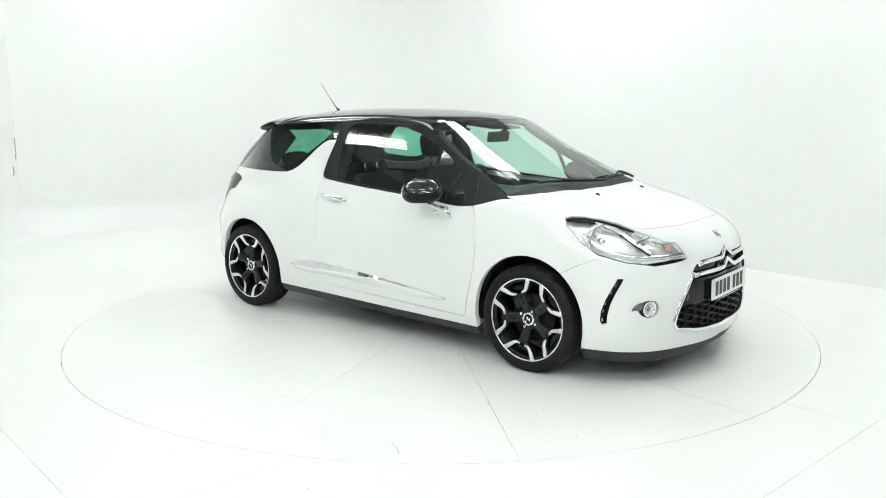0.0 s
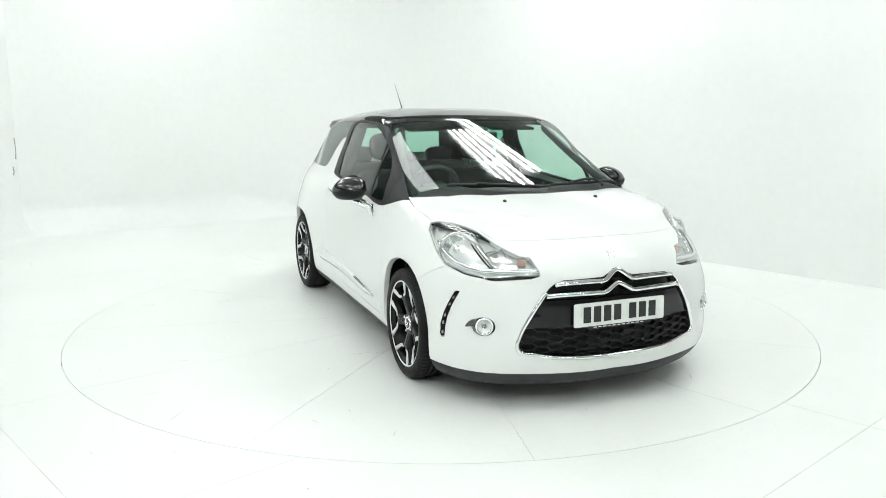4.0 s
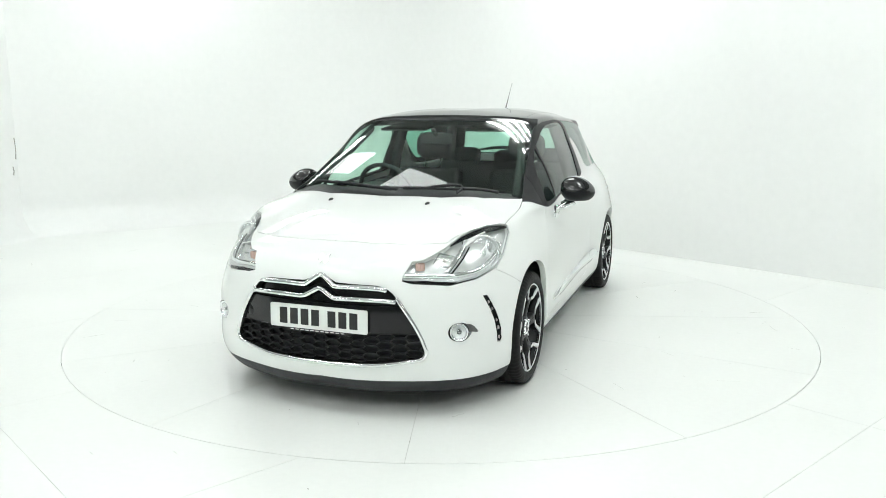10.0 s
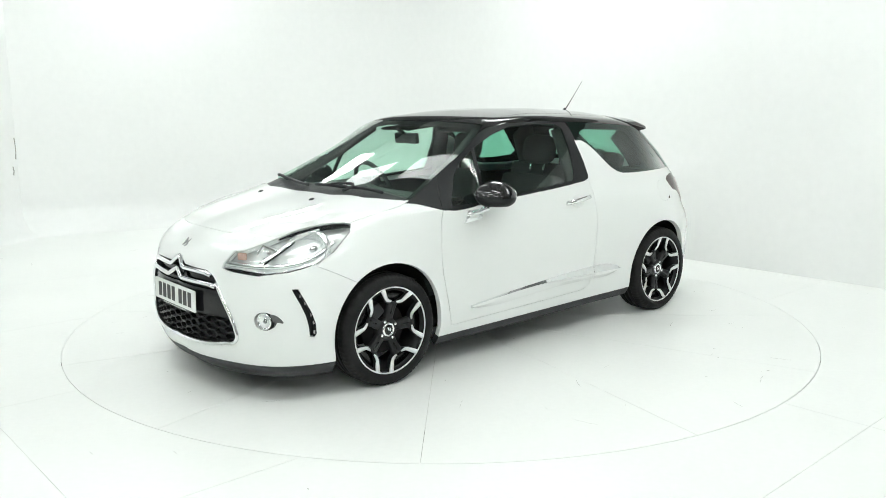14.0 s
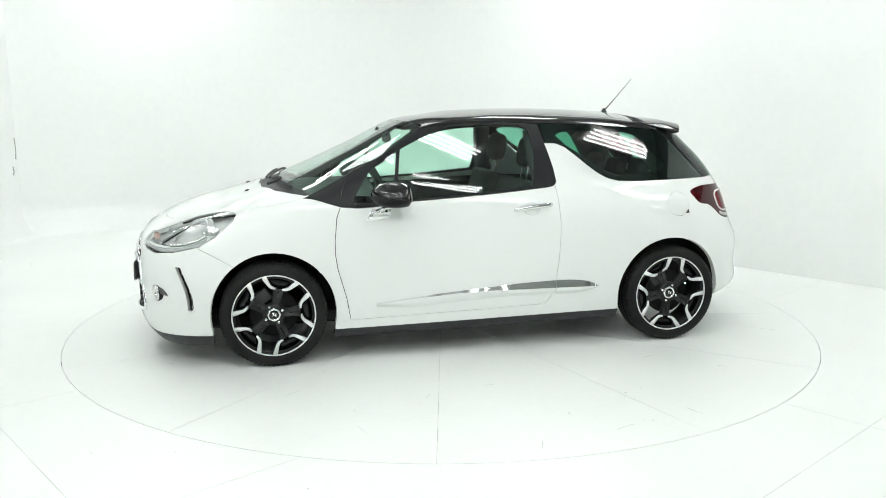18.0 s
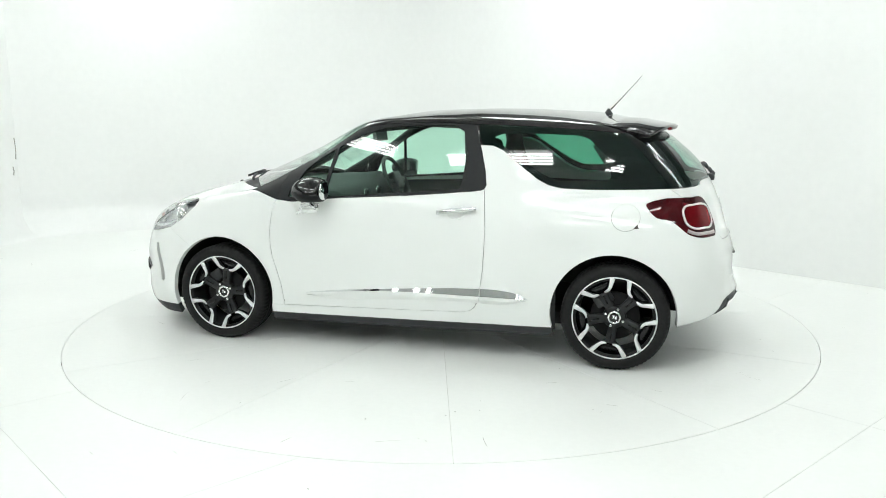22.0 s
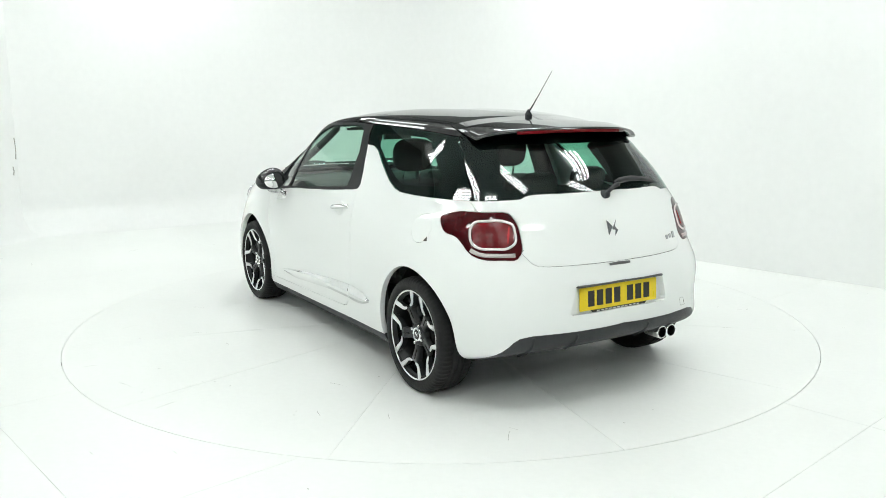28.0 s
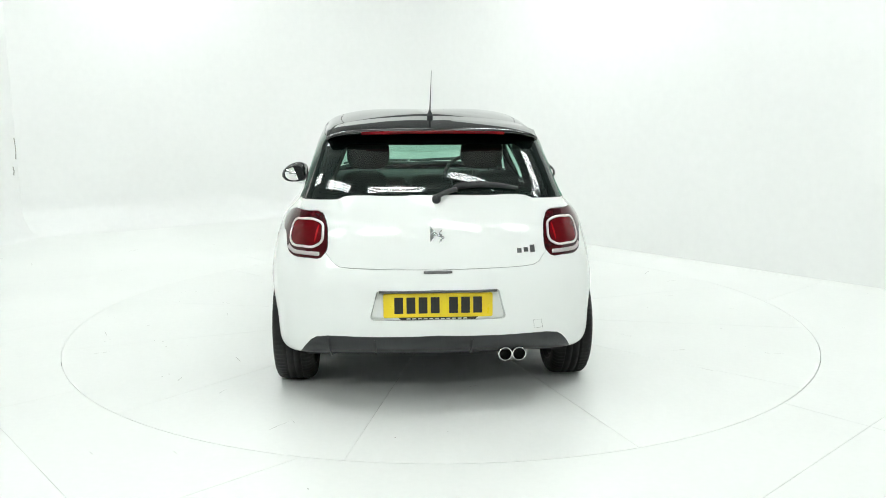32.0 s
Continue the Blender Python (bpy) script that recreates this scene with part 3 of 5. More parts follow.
SKIN, TAG, ROW = half_skin()
CUTS = [
    ("arch", arch_outline(1.232, .352), SIDE, lambda c: c.y > .3 and c.z < .8),
    ("arch", arch_outline(-1.215, .352), SIDE, lambda c: c.y > .3 and c.z < .8),
    ("headlamp", LAMP, LAMP_WAY, None),
    ("drl", DRL, LAMP_WAY, lambda c: c.y > .6),
    ("fog", [(0.0, .652 + .0455 * math.cos(radians(12 * k)), .428 + .0455 * math.sin(radians(12 * k))) for k in range(30)], FRONT, lambda c: c.y > .5),
    ("grille", yz(*GRILLE_EDGE, (-.05, .262), (-.05, .693)), FRONT, None),
    ("cowl", xy((1.285, -.05), (1.284, .04), (1.27, .33), (1.2, .55), (1.109, .645), (1.035, .705), (1.0, .712), (1.085, .57), (1.15, .35), (1.17, -.05)), TOP, None),
    ("windscreen", [(1.17, -.05, 1.03)] + SCREEN + [(.389, -.05, 1.376)], (.45, 0, .9), None),
    ("hood", xy((1.861, -.05), (1.861, .02), (1.856, .196), (1.829, .335), (1.785, .45), (1.735, .536), (1.666, .558), (1.564, .612), (1.484, .674), (1.43, .735), (1.28, .745), (1.15, .738), (1.015, .718), (.95, .4), (.95, -.05)), TOP, lambda c: c.z > .78),
    ("tail_lamp", [tuple(p) for p in smooth_path(TAIL, 3, True)], TAIL_WAY, None),
    ("door_glass", xz(*[p for p in GLASS if not (p[0] > .5 or p == (.48, 1.222))], (.54, .929), (.513, .967), (.469, 1.228)), SIDE, lambda c: c.y > .3),
    ("quarter_light", xz((.766, .925), (.761, .952), (.677, 1.084), (.607, 1.143), (.494, 1.213), (.537, .967), (.562, .928), (.61, .924)), SIDE, lambda c: c.y > .3),
    ("frame", xz(*BELT[2:], *PILLAR_B, *FRAME_TOP), SIDE, lambda c: c.y > .3),
    ("quarter_glass", xz(*QUARTER), SIDE, lambda c: c.y > .3),
    ("tailgate", yz((-.05, 1.051), *GATE_TOP, *GATE_LOW, (-.05, .709)), REAR, lambda c: c.x < -1.3),
    ("tail_glass", xz((-1.51, 1.006), (-1.418, 1.118), (-1.322, 1.224), (-1.231, 1.315), (-1.222, 1.352), (-1.9, 1.352), (-1.9, 1.006)), SIDE, lambda c: c.x < -1.2 and c.z > 1.0),
    ("fuel_flap", circle_xz(-1.267, .865, .078, 36, .93), SIDE, lambda c: c.y > .3),
    ("door", xz(*DOOR_SEAM, *BELT[3:11][::-1]), SIDE, lambda c: c.y > .3),
    ("apillar", xz((1.06, .955), *BELT[:3], *FRAME_TOP[::-1][:-2], (.27, 1.353), (.29, 1.42), (.9, 1.25), (1.1, 1.0)), SIDE, lambda c: c.y > .3 and c.z > .9),
    ("plate_recess", yz((-.05, .617), (.280, .617), (.290, .612), (.322, .49), (.318, .478), (.31, .474), (-.05, .474)), REAR, lambda c: c.x < -1.4),
    ("diffuser", yz((-.05, .403), (.204, .402), (.528, .395), (.584, .386), (.613, .367), (.644, .328), (.69, .25), (.69, .0), (-.05, .0)), REAR, lambda c: c.x < -1.4),
]
for what, outline, way, where in CUTS:
    # the tail glass and the hind diffuser bend out of sight of a flat view: allow steep faces there
    score(SKIN, TAG, ID[what], outline, way, where, -1.0 if what in ("tail_glass", "arch", "diffuser") else 0.03)
for f in SKIN.faces:
    if f[TAG] == ID["apillar"] and f.calc_center_median().x < .55:
        f[TAG] = ID["rail"]
PER_V = 11
for f in SKIN.faces:
    if f[TAG] == 0 and f[ROW] < PER_V:
        c = f.calc_center_median()
        f[TAG] = ID["lip"] if c.x > 1.2 else ID["skirt"] if c.x > -1.2 else ID["rear_bumper"]
for what, outline, where in [
    ("bumper", xz((1.637, .69), (1.551, .648), (1.441, .589), (1.3, .4), (1.3, -.1), (2.3, -.1), (2.3, 1.0), (1.56, 1.0), (1.56, .74)), lambda c: c.x > 1.2),
    ("fender", xz((1.0, .94), (.93, .931), (.877, .916), (.843, .906), *DOOR_SEAM[1:8], (.8, .246), (.95, .244), (1.7, .2), (1.7, .95), (1.3, 1.05)), lambda c: c.x > .7 and c.y > .3),
    ("rear_bumper", xz((-1.44, .87), (-1.40, .75), (-1.36, .62), (-1.3, .3), (-1.3, -.1), (-2.2, -.1), (-2.2, .9)), lambda c: c.x < -1.2),
]:
    score(SKIN, TAG, ID[what], outline, SIDE, where, -1.0)
score(SKIN, TAG, ID["roof"], xy((.40, -.05), (.40, .47), (.30, .50), (-.3, .513), (-.85, .50), (-1.1, .468), (-1.22, .44), (-1.45, .40), (-1.45, -.05)), TOP, lambda c: c.z > 1.3)
for f in SKIN.faces:
    if f[TAG] == 0:
        c = f.calc_center_median()
        fin = -.95 < c.x < -.38 and c.z < 1.25
        f[TAG] = ID["rail"] if (c.z > 1.06 and not fin) or (c.x > .2 and c.z > 1.02) else ID["body_side"]


def cut_out(what, outline, way, keep_inside, both=False, right=False, **kw):
    """A piece of a panel: what lies inside, or outside, an outline on it."""
    b = lift_panel(SKIN, TAG, ID[what], both)
    t = b.faces.layers.int.new("panel")
    b.normal_update()
    score(b, t, 1, outline, way, None, -2.0)
    bmesh.ops.delete(b, geom=[f for f in b.faces if (f[t] == 1) != keep_inside], context="FACES")
    if right:
        flip(b)
    return hem(b, **kw)


def panel(what, both=False, right=False, **kw):
    b = lift_panel(SKIN, TAG, ID[what], both, 0.5 if what == "apillar" else 0.0)
    if right:
        flip(b)
    return hem(b, **kw)


# ---- the car ----
car = tagged(new("car"), "white three-door hatchback with gloss black roof, parked on the turntable", "car")

CLEAR_SIDE = xz((-.50, 1.295), (-.54, 1.312), (-.64, 1.318), (-.98, 1.305), (-1.04, 1.285), (-1.23, 1.10), (-1.20, 1.07), (-1.0, 1.055), (-.88, 1.055), (-.80, 1.085), (-.68, 1.16), (-.56, 1.24))
CLEAR_TAIL = yz((-.42, 1.285), (.42, 1.285), (.45, 1.27), (.525, 1.085), (.51, 1.062), (-.51, 1.062), (-.525, 1.085), (-.45, 1.27))
hood = part("hood", panel("hood", True, gap=0.0024), WHITE, car, "white bonnet", skin=hood_curve)
bumper = part("front_bumper", panel("bumper", True, gap=0.0007, depth=0.03), WHITE, car, "white front bumper", skin=plain)
part("front_lip", panel("lip", True, gap=0.001, depth=0.03), PLASTIC, car, "matt black lower lip", skin=plain)
roof = part("roof", panel("roof", True, depth=0.006), GLOSS_BLACK, car, "gloss black roof skin", skin=plain)
screen = part("windscreen", panel("windscreen", True, gap=0.002, depth=0.005), SCREEN_GLASS, car, "large raked green-tinted windscreen", skin=screen_curve)
part("cowl", panel("cowl", True, depth=0.02, push=0.012), PLASTIC, car, "black plastic scuttle below the windscreen", skin=plain)
tailgate = part("tailgate", panel("tailgate", True, gap=0.0026), WHITE, car, "white tailgate", skin=gate_curve)
part("dark_border", cut_out("tail_glass", CLEAR_TAIL, REAR, False, True, gap=0.003, depth=0.004, push=0.007), FRIT, tailgate, "black border printed round the rear window", skin=plain)
tail_glass = part("tail_glass", panel("tail_glass", True, gap=0.002, depth=0.005), TAIL_GLASS, tailgate, "dark tinted wrap-round rear window", skin=plain)
rear_bumper = part("rear_bumper", panel("rear_bumper", True, gap=0, depth=0.03), WHITE, car, "white rear bumper", skin=plain)
diffuser = part("diffuser", panel("diffuser", True, gap=0.0005, depth=0.05), PLASTIC, car, "matt dark grey rear diffuser", skin=plain)

DOORS = {}
for right in (False, True):
    part("fender", panel("fender", right=right, gap=0.0011, depth=0.03), WHITE, car, "white front wing", skin=plain)
    part("body_side", panel("body_side", right=right, gap=0, depth=0.03), WHITE, car, "white rear quarter and sill with a shark-fin pillar", skin=plain)
    part("roof_rail", panel("rail", right=right, depth=0.008), GLOSS_BLACK, car, "gloss black roof rail", skin=plain)
    part("windscreen_pillar", panel("apillar", right=right, depth=0.008), SATIN, car, "satin black pillar", skin=plain)
    part("side_skirt", panel("skirt", right=right, gap=0.001, depth=0.04), PLASTIC, car, "matt black side skirt", skin=plain)
    pane = part("rear_side_window", panel("quarter_glass", right=right, gap=0.002, depth=0.005), PRIVACY_GLASS, car, "dark tinted rear side window", skin=side_curve)
    part("dark_border", cut_out("quarter_glass", CLEAR_SIDE, SIDE, False, right=right, gap=0.003, depth=0.004, push=0.007), FRIT, pane, "black border printed round the pane", skin=side_curve)
    door = part("door", panel("door", right=right, gap=0.0031), WHITE, car, "white door", skin=plain)
    DOORS[right] = door
    part("window_frame", panel("frame", right=right, gap=0.001, depth=0.014), SATIN, door, "satin black window surround", skin=plain)
    part("door_window", panel("door_glass", right=right, gap=0.001, depth=0.005, push=0.004), FRONT_GLASS, door, "green-tinted door window", skin=side_curve)
    part("quarter_light", panel("quarter_light", right=right, gap=0.001, depth=0.005, push=0.004), FRONT_GLASS, door, "small triangular front window", skin=side_curve)
# the flap is on the left side only: on the right that skin belongs to the quarter panel
part("fuel_flap", panel("fuel_flap", gap=0.0018), WHITE, car, "round white fuel filler flap", skin=plain)
notch, nn = side(-1.322, .818, .0008)
part("flap_notch", slab([(-.014, -.012), (.016, -.010), (.010, .014)], .0006, facing(notch, nn)), GAP, car, smooth=False)
part("blank_panel", panel("fuel_flap", right=True, gap=-0.0008, depth=0.004), WHITE, car, skin=plain)


def sided(make, name, mat, parent, label="", smooth=True):
    """The same part on both sides; parent may be a pair keyed by side."""
    for right in (False, True):
        bm = make()
        if right:
            flip(bm)
        part(name, bm, mat, parent[right] if isinstance(parent, dict) else parent, label, smooth)


# inner skins: keep daylight out of the seams and give the cabin its dark walls
def inner_shell(rows, depth):
    bm = bmesh.new()
    g = GRID[rows[0]:rows[1]:2, ::3]
    d_v, d_u = np.gradient(g, axis=0), np.gradient(g, axis=1)
    nrm = np.cross(d_u, d_v)
    nrm /= np.maximum(np.linalg.norm(nrm, axis=2, keepdims=True), 1e-9)
    flipit = np.sign((nrm * (g - np.array((0, 0, .7)))).sum(2, keepdims=True))
    inner = g - nrm * flipit * depth
    inner[:, :, 1] = np.maximum(inner[:, :, 1], 0.0)
    for s in (1, -1):
        vs = [[bm.verts.new((p[0], p[1] * s, p[2])) for p in r] for r in inner]
        for j in range(len(vs) - 1):
            for i in range(len(vs[0]) - 1):
                c = inner[j, i]
                if keep_inner(c):
                    bm.faces.new((vs[j][i], vs[j][i + 1], vs[j + 1][i + 1], vs[j + 1][i]))
    bmesh.ops.delete(bm, geom=[v for v in bm.verts if not v.link_faces], context="VERTS")
    return bm


def keep_inner(c):
    for wx in (1.232, -1.215):
        if (c[0] - wx) ** 2 + (c[2] - .302) ** 2 < .40 ** 2 and c[1] > .35:
            return False
    if c[0] > 1.35 and c[1] > .33 and c[2] > .62:
        return False
    return True


part("inner_body", inner_shell((0, 6 * 11 - 2), 0.045), LINING, car, "dark cabin walls behind the panels")


def headliner():
    bm = bmesh.new()
    for f in SKIN.faces:
        if f[TAG] in (ID["roof"], ID["rail"]):
            c = f.calc_center_median()
            if c.z > 1.2:
                vs = [bm.verts.new((v.co.x, v.co.y * .97, v.co.z - .03)) for v in f.verts]
                bm.faces.new(vs)
                bm.faces.new([bm.verts.new((v.co.x, -v.co.y, v.co.z)) for v in vs[::-1]])
    bmesh.ops.remove_doubles(bm, verts=bm.verts, dist=2e-4)
    return bm


part("headliner", headliner(), LINING, car, "dark grey roof lining")


def inner_pillar(pts, wide, thick=0.05):
    path = [Vector(p) for p in pts]
    outs = [Vector((0.15, p.y, 0.25)).normalized() for p in path]
    return sweep(path, outs, [(-wide / 2, 0), (wide / 2, 0), (wide / 2 * .8, -thick), (-wide / 2 * .8, -thick)])


sided(lambda: inner_pillar([(-.41, .715, .95), (-.38, .66, 1.15), (-.36, .60, 1.33)], .12), "inner_pillar", LINING, car)
sided(lambda: inner_pillar([(-1.36, .60, .98), (-1.25, .56, 1.15), (-1.14, .50, 1.30)], .22), "inner_pillar", LINING, car)
sided(lambda: inner_pillar([(.98, .68, .95), (.58, .60, 1.165), (.33, .53, 1.33)], .05, .03), "inner_pillar", LINING, car)
part("underbody", box(-1.52, 1.72, -.68, .68, .20, .28, .03), UNDER, car, "black underbody")
for wx in (1.232, -1.215):
    def liner(wx=wx):
        bm = bmesh.new()
        n = 28
        rows = []
        for i in range(n + 1):
            a = radians(-2 + 184 * i / n)
            rows.append([bm.verts.new((wx + .375 * math.cos(a), y, .302 + .38 * math.sin(a))) for y in (.72, .52)])
        for i in range(n):
            bm.faces.new((rows[i][0], rows[i + 1][0], rows[i + 1][1], rows[i][1]))
        c = bm.verts.new((wx, .52, .302))
        for i in range(n):
            bm.faces.new((rows[i][1], rows[i + 1][1], c))
        return bm
    sided(liner, "wheel_arch_liner", UNDER, car, "black wheel arch liner")

# ---- headlamps ----
def deep_tray(bm, gap, way, deep):
    """A dish of the panel's outline: its floor lies deep behind the panel along one way."""
    hem(bm, gap, 0)
    rim = [e for e in bm.edges if len(e.link_faces) == 1]
    shift = way.normalized() * -deep
    front_of = {v: v.co.copy() for e in rim for v in e.verts}
    for v in bm.verts:
        v.co += shift
    made = {v: bm.verts.new(c - way.normalized() * .006) for v, c in front_of.items()}
    for e in rim:
        a, b_ = e.verts
        bm.faces.new((a, b_, made[b_], made[a]))
        e.smooth = False
    bmesh.ops.recalc_face_normals(bm, faces=bm.faces)
    return bm


for right in (False, True):
    lamp = part("headlamp", hem(lift_panel(SKIN, TAG, ID["headlamp"], False) if not right else flip(lift_panel(SKIN, TAG, ID["headlamp"], False)), gap=0.003, depth=0.006), LAMP_GLASS, car, "large swept-back clear headlamp", skin=plain)
    lamp.visible_shadow = False
    s = -1 if right else 1
    b = lift_panel(SKIN, TAG, ID["headlamp"], False)
    part("housing", deep_tray(flip(b) if right else b, .006, Vector((.8, .5 * s, .12)), .060), SILVER, lamp, "bright silver lamp housing")

    def bowl(p, n, r, deep):
        prof = [(r * 1.14, -.03), (r * 1.14, 0.004), (r * 1.07, 0.010), (r * 1.0, 0.004)] + [(r * k / 8, -deep * (1 - (k / 8) ** 2)) for k in range(8, -1, -1)]
        m = Matrix.Translation(p) @ Vector((0, 1, 0)).rotation_difference(Vector(n)).to_matrix().to_4x4()
        return lathe(prof, 40, m)

    c, n, r = Vector((1.602, .672 * s, .759)), Vector((.90, .36 * s, .10)), .080
    dish = part("main_reflector", bowl(c, n, r, .035), BOWL, lamp, "polished reflector bowl")
    bulb = Matrix.Translation(c - n * .012) @ Vector((0, 1, 0)).rotation_difference(n).to_matrix().to_4x4()
    part("bulb_shield", lathe([(0, .030), (.014, .027), (.020, .016), (.021, -.004), (.017, -.02)], 20, bulb), CHROME, dish, "chrome cap before the bulb")
    part("bulb", lathe([(0, -.004), (.012, -.006), (.012, -.03), (.0, -.03)], 16, bulb), CLEAR_WHITE, dish)
    for k in range(8):
        a = radians(45 * k + 12)
        ends = [bulb @ Vector((q * math.cos(a), -.014 if q < .03 else -.003, q * math.sin(a))) for q in (.024, r * .97)]
        part("reflector_facet", sweep(ends, n, [(-.0035, -.02), (.0035, -.02), (.0008, .002), (-.0008, .002)]), SILVER, dish)
    ring = [bulb @ Vector((r * 1.10 * math.cos(a), .018, r * 1.10 * math.sin(a))) for a in (2 * math.pi * i / 40 for i in range(40))]
    part("bowl_ring", sweep(ring, n, round_profile(.0048, 6), True), CHROME, dish)
    # the inner lamp: a boxy reflector in a bright frame
    at = facing(Vector((1.795, .545 * s, .745)), Vector((.9, .35 * s, .15)))
    corners = [(-.062, -.026), (.050, -.030), (.058, .018), (-.022, .036)] if s > 0 else [(-.050, -.030), (.062, -.026), (.022, .036), (-.058, .018)]
    frame_path = [at @ Vector((x, y, 0)) for x, y in corners]
    frame_bar = part("inner_frame", sweep(frame_path, Vector((.9, .35 * s, .15)), [(-.006, -.012), (.006, -.012), (.004, .004), (-.004, .004)], True), CHROME, lamp, "bright frame of the inner lamp", smooth=False)
    bm = bmesh.new()
    outer_pts, deep_pts = [bm.verts.new(p) for p in frame_path], [bm.verts.new(at @ Vector((x * .45, y * .45, -.035))) for x, y in corners]
    for k in range(4):
        bm.faces.new((outer_pts[k], outer_pts[(k + 1) % 4], deep_pts[(k + 1) % 4], deep_pts[k]))
    bm.faces.new(deep_pts)
    part("inner_reflector", bm, SILVER, frame_bar, "faceted reflector", smooth=False)
    part("inner_bulb", lathe([(0, .024), (.009, .02), (.012, .008), (.012, -.01)], 16, at @ Matrix.Translation((0, 0, -.032)) @ Matrix.Rotation(radians(90), 4, "X")), CLEAR_WHITE, frame_bar)
    for k in range(3):
        lift_z = .026 * k
        part("bezel_blade", sweep([Vector((1.700 - .02 * k, (.600 + .008 * k) * s, .800 + lift_z * .55)), Vector((1.60 - .02 * k, (.655 + .008 * k) * s, .840 + lift_z * .35))], Vector((.8, .5 * s, .4)), [(-.006, -.012), (.006, -.012), (.003, .002), (-.003, .002)]), SILVER, lamp)

    def edge_bar(pts, r, deep, s=s, flat=1.0):
        path = smooth_path([(x - .62 * deep, (y - .72 * deep) * s, z - .2 * deep) for x, y, z in pts], 5)
        return sweep(path, Vector((.7, .6 * s, .3)), round_profile(r, 8, flat))

    part("dark_brow", cut_out("headlamp", [(1.745, .53, .83), (1.66, .55, .86), (1.56, .6, .885), (1.48, .66, .9), (1.41, .72, .9), (1.415, .76, .868), (1.452, .740, .868), (1.52, .690, .864), (1.60, .630, .850), (1.67, .590, .833), (1.73, .555, .815)], LAMP_WAY, True, right=right, gap=.004, depth=.01, push=.008), PIANO, lamp, "black brow over the bowl", skin=plain)
    part("dark_slot", cut_out("headlamp", [(1.99, .38, .679), (1.93, .49, .675), (1.89, .575, .669), (1.85, .625, .664), (1.85, .65, .63), (1.92, .55, .62), (2.0, .36, .63)], LAMP_WAY, True, right=right, gap=.003, depth=.01, push=.006), PIANO, lamp, "black slot at the foot", skin=plain)
    part("chrome_strip", edge_bar([(1.956, .40, .694), (1.93, .47, .694), (1.885, .56, .690), (1.816, .647, .692), (1.74, .695, .700), (1.66, .728, .722), (1.59, .745, .756), (1.53, .752, .80)], .013, .016, flat=.6), CHROME, lamp)
    part("divider", edge_bar([(1.862, .59, .70), (1.79, .61, .745), (1.70, .62, .80), (1.66, .615, .825)], .015, .022, flat=.6), CHROME, lamp)
    part("divider_seam", edge_bar([(1.852, .608, .70), (1.775, .632, .75), (1.69, .64, .80)], .004, .014), PIANO, lamp)
    part("amber_indicator", box(-.012, .012, -.022, .022, -.018, .018, .006, 2, Matrix.Translation((1.882, .455 * s, .727)) @ Matrix.Rotation(.5 * s, 4, "Z")), AMBER, lamp, "pinkish amber indicator block")

    # daytime strip
    outer = smooth_path([(1.741, .741, .584), (1.718, .764, .531), (1.693, .782, .471), (1.675, .792, .411), (1.673, .795, .359), (1.683, .791, .345)], 3)
    inner = smooth_path([(1.757, .720, .583), (1.727, .741, .538), (1.701, .759, .478), (1.687, .769, .418), (1.688, .772, .370), (1.696, .772, .349)], 3)
    bm = bmesh.new()
    rows = [[bm.verts.new((a.x - d, a.y * s, a.z)) for a, d in ((o, .001), (o * .6 + q * .4, .003), (q, .004), (q, .05))] for o, q in zip(outer, inner)]
    for r0, r1 in zip(rows, rows[1:]):
        for k in range(3):
            bm.faces.new((r0[k], r0[k + 1], r1[k + 1], r1[k]))
    bmesh.ops.recalc_face_normals(bm, faces=bm.faces)
    strip = part("running_light", bm, SATIN, car, "curved black strip of running lights")
    for k in range(5):
        o, q = outer[2 + int(2.6 * k)], inner[2 + int(2.6 * k)]
        c = (o + q) / 2
        n = Vector((.85, .5 * s, .05))
        part("led", slab([(-.005, -.011), (.005, -.008), (.0045, .011), (-.0045, .008)], .002, facing(Vector((c.x - .0035, c.y * s, c.z)), n), .0006), CLEAR_WHITE, strip, "small silver light cell")
    # fog lamp
    p, n = on_skin((2.4, .652 * s, .428), (-1, 0, 0), -.006)
    n = (n + Vector((.9, 0, 0))).normalized()
    turn = Matrix.Translation(p) @ Vector((0, 1, 0)).rotation_difference(n).to_matrix().to_4x4()
    fog = part("fog_lamp", lathe([(.034, .002), (.036, .007), (.041, .009), (.044, .006), (.044, -.03)], 40, turn), CHROME, car, "round chrome-rimmed fog lamp")
    part("lamp_bowl", lathe([(.0, -.018), (.014, -.016), (.026, -.008), (.035, .003)], 32, turn), SILVER, fog)
    part("lamp_bulb", lathe([(.0, .002), (.009, -.001), (.011, -.016)], 16, turn), BADGE, fog)
    part("bulb_shield", lathe([(.010, -.012), (.013, -.002), (.0155, -.004), (.016, -.014)], 24, turn), CHROME, fog)
    part("shadow_gap", lathe([(.044, .003), (.0475, .003), (.0475, -.02)], 40, turn), SATIN, fog)
    part("lens", lathe([(.0, .006), (.02, .005), (.034, .000)], 32, turn), LAMP_GLASS, fog)
    path, outs = [], []
    for k in range(6):
        q, m = on_skin((2.4, (.676 + .0085 * k) * s, .447 - .001 * k * k), (-1, 0, 0), .002)
        path.append(q)
        outs.append(m)
    part("chrome_wing", sweep(path, outs, [(-.012, 0), (.012, 0), (.010, .004), (-.010, .004)], scale=[1.5, 1.6, 1.5, 1.2, .8, .3]), STEEL, fog, "dark chrome wing beside the lamp")

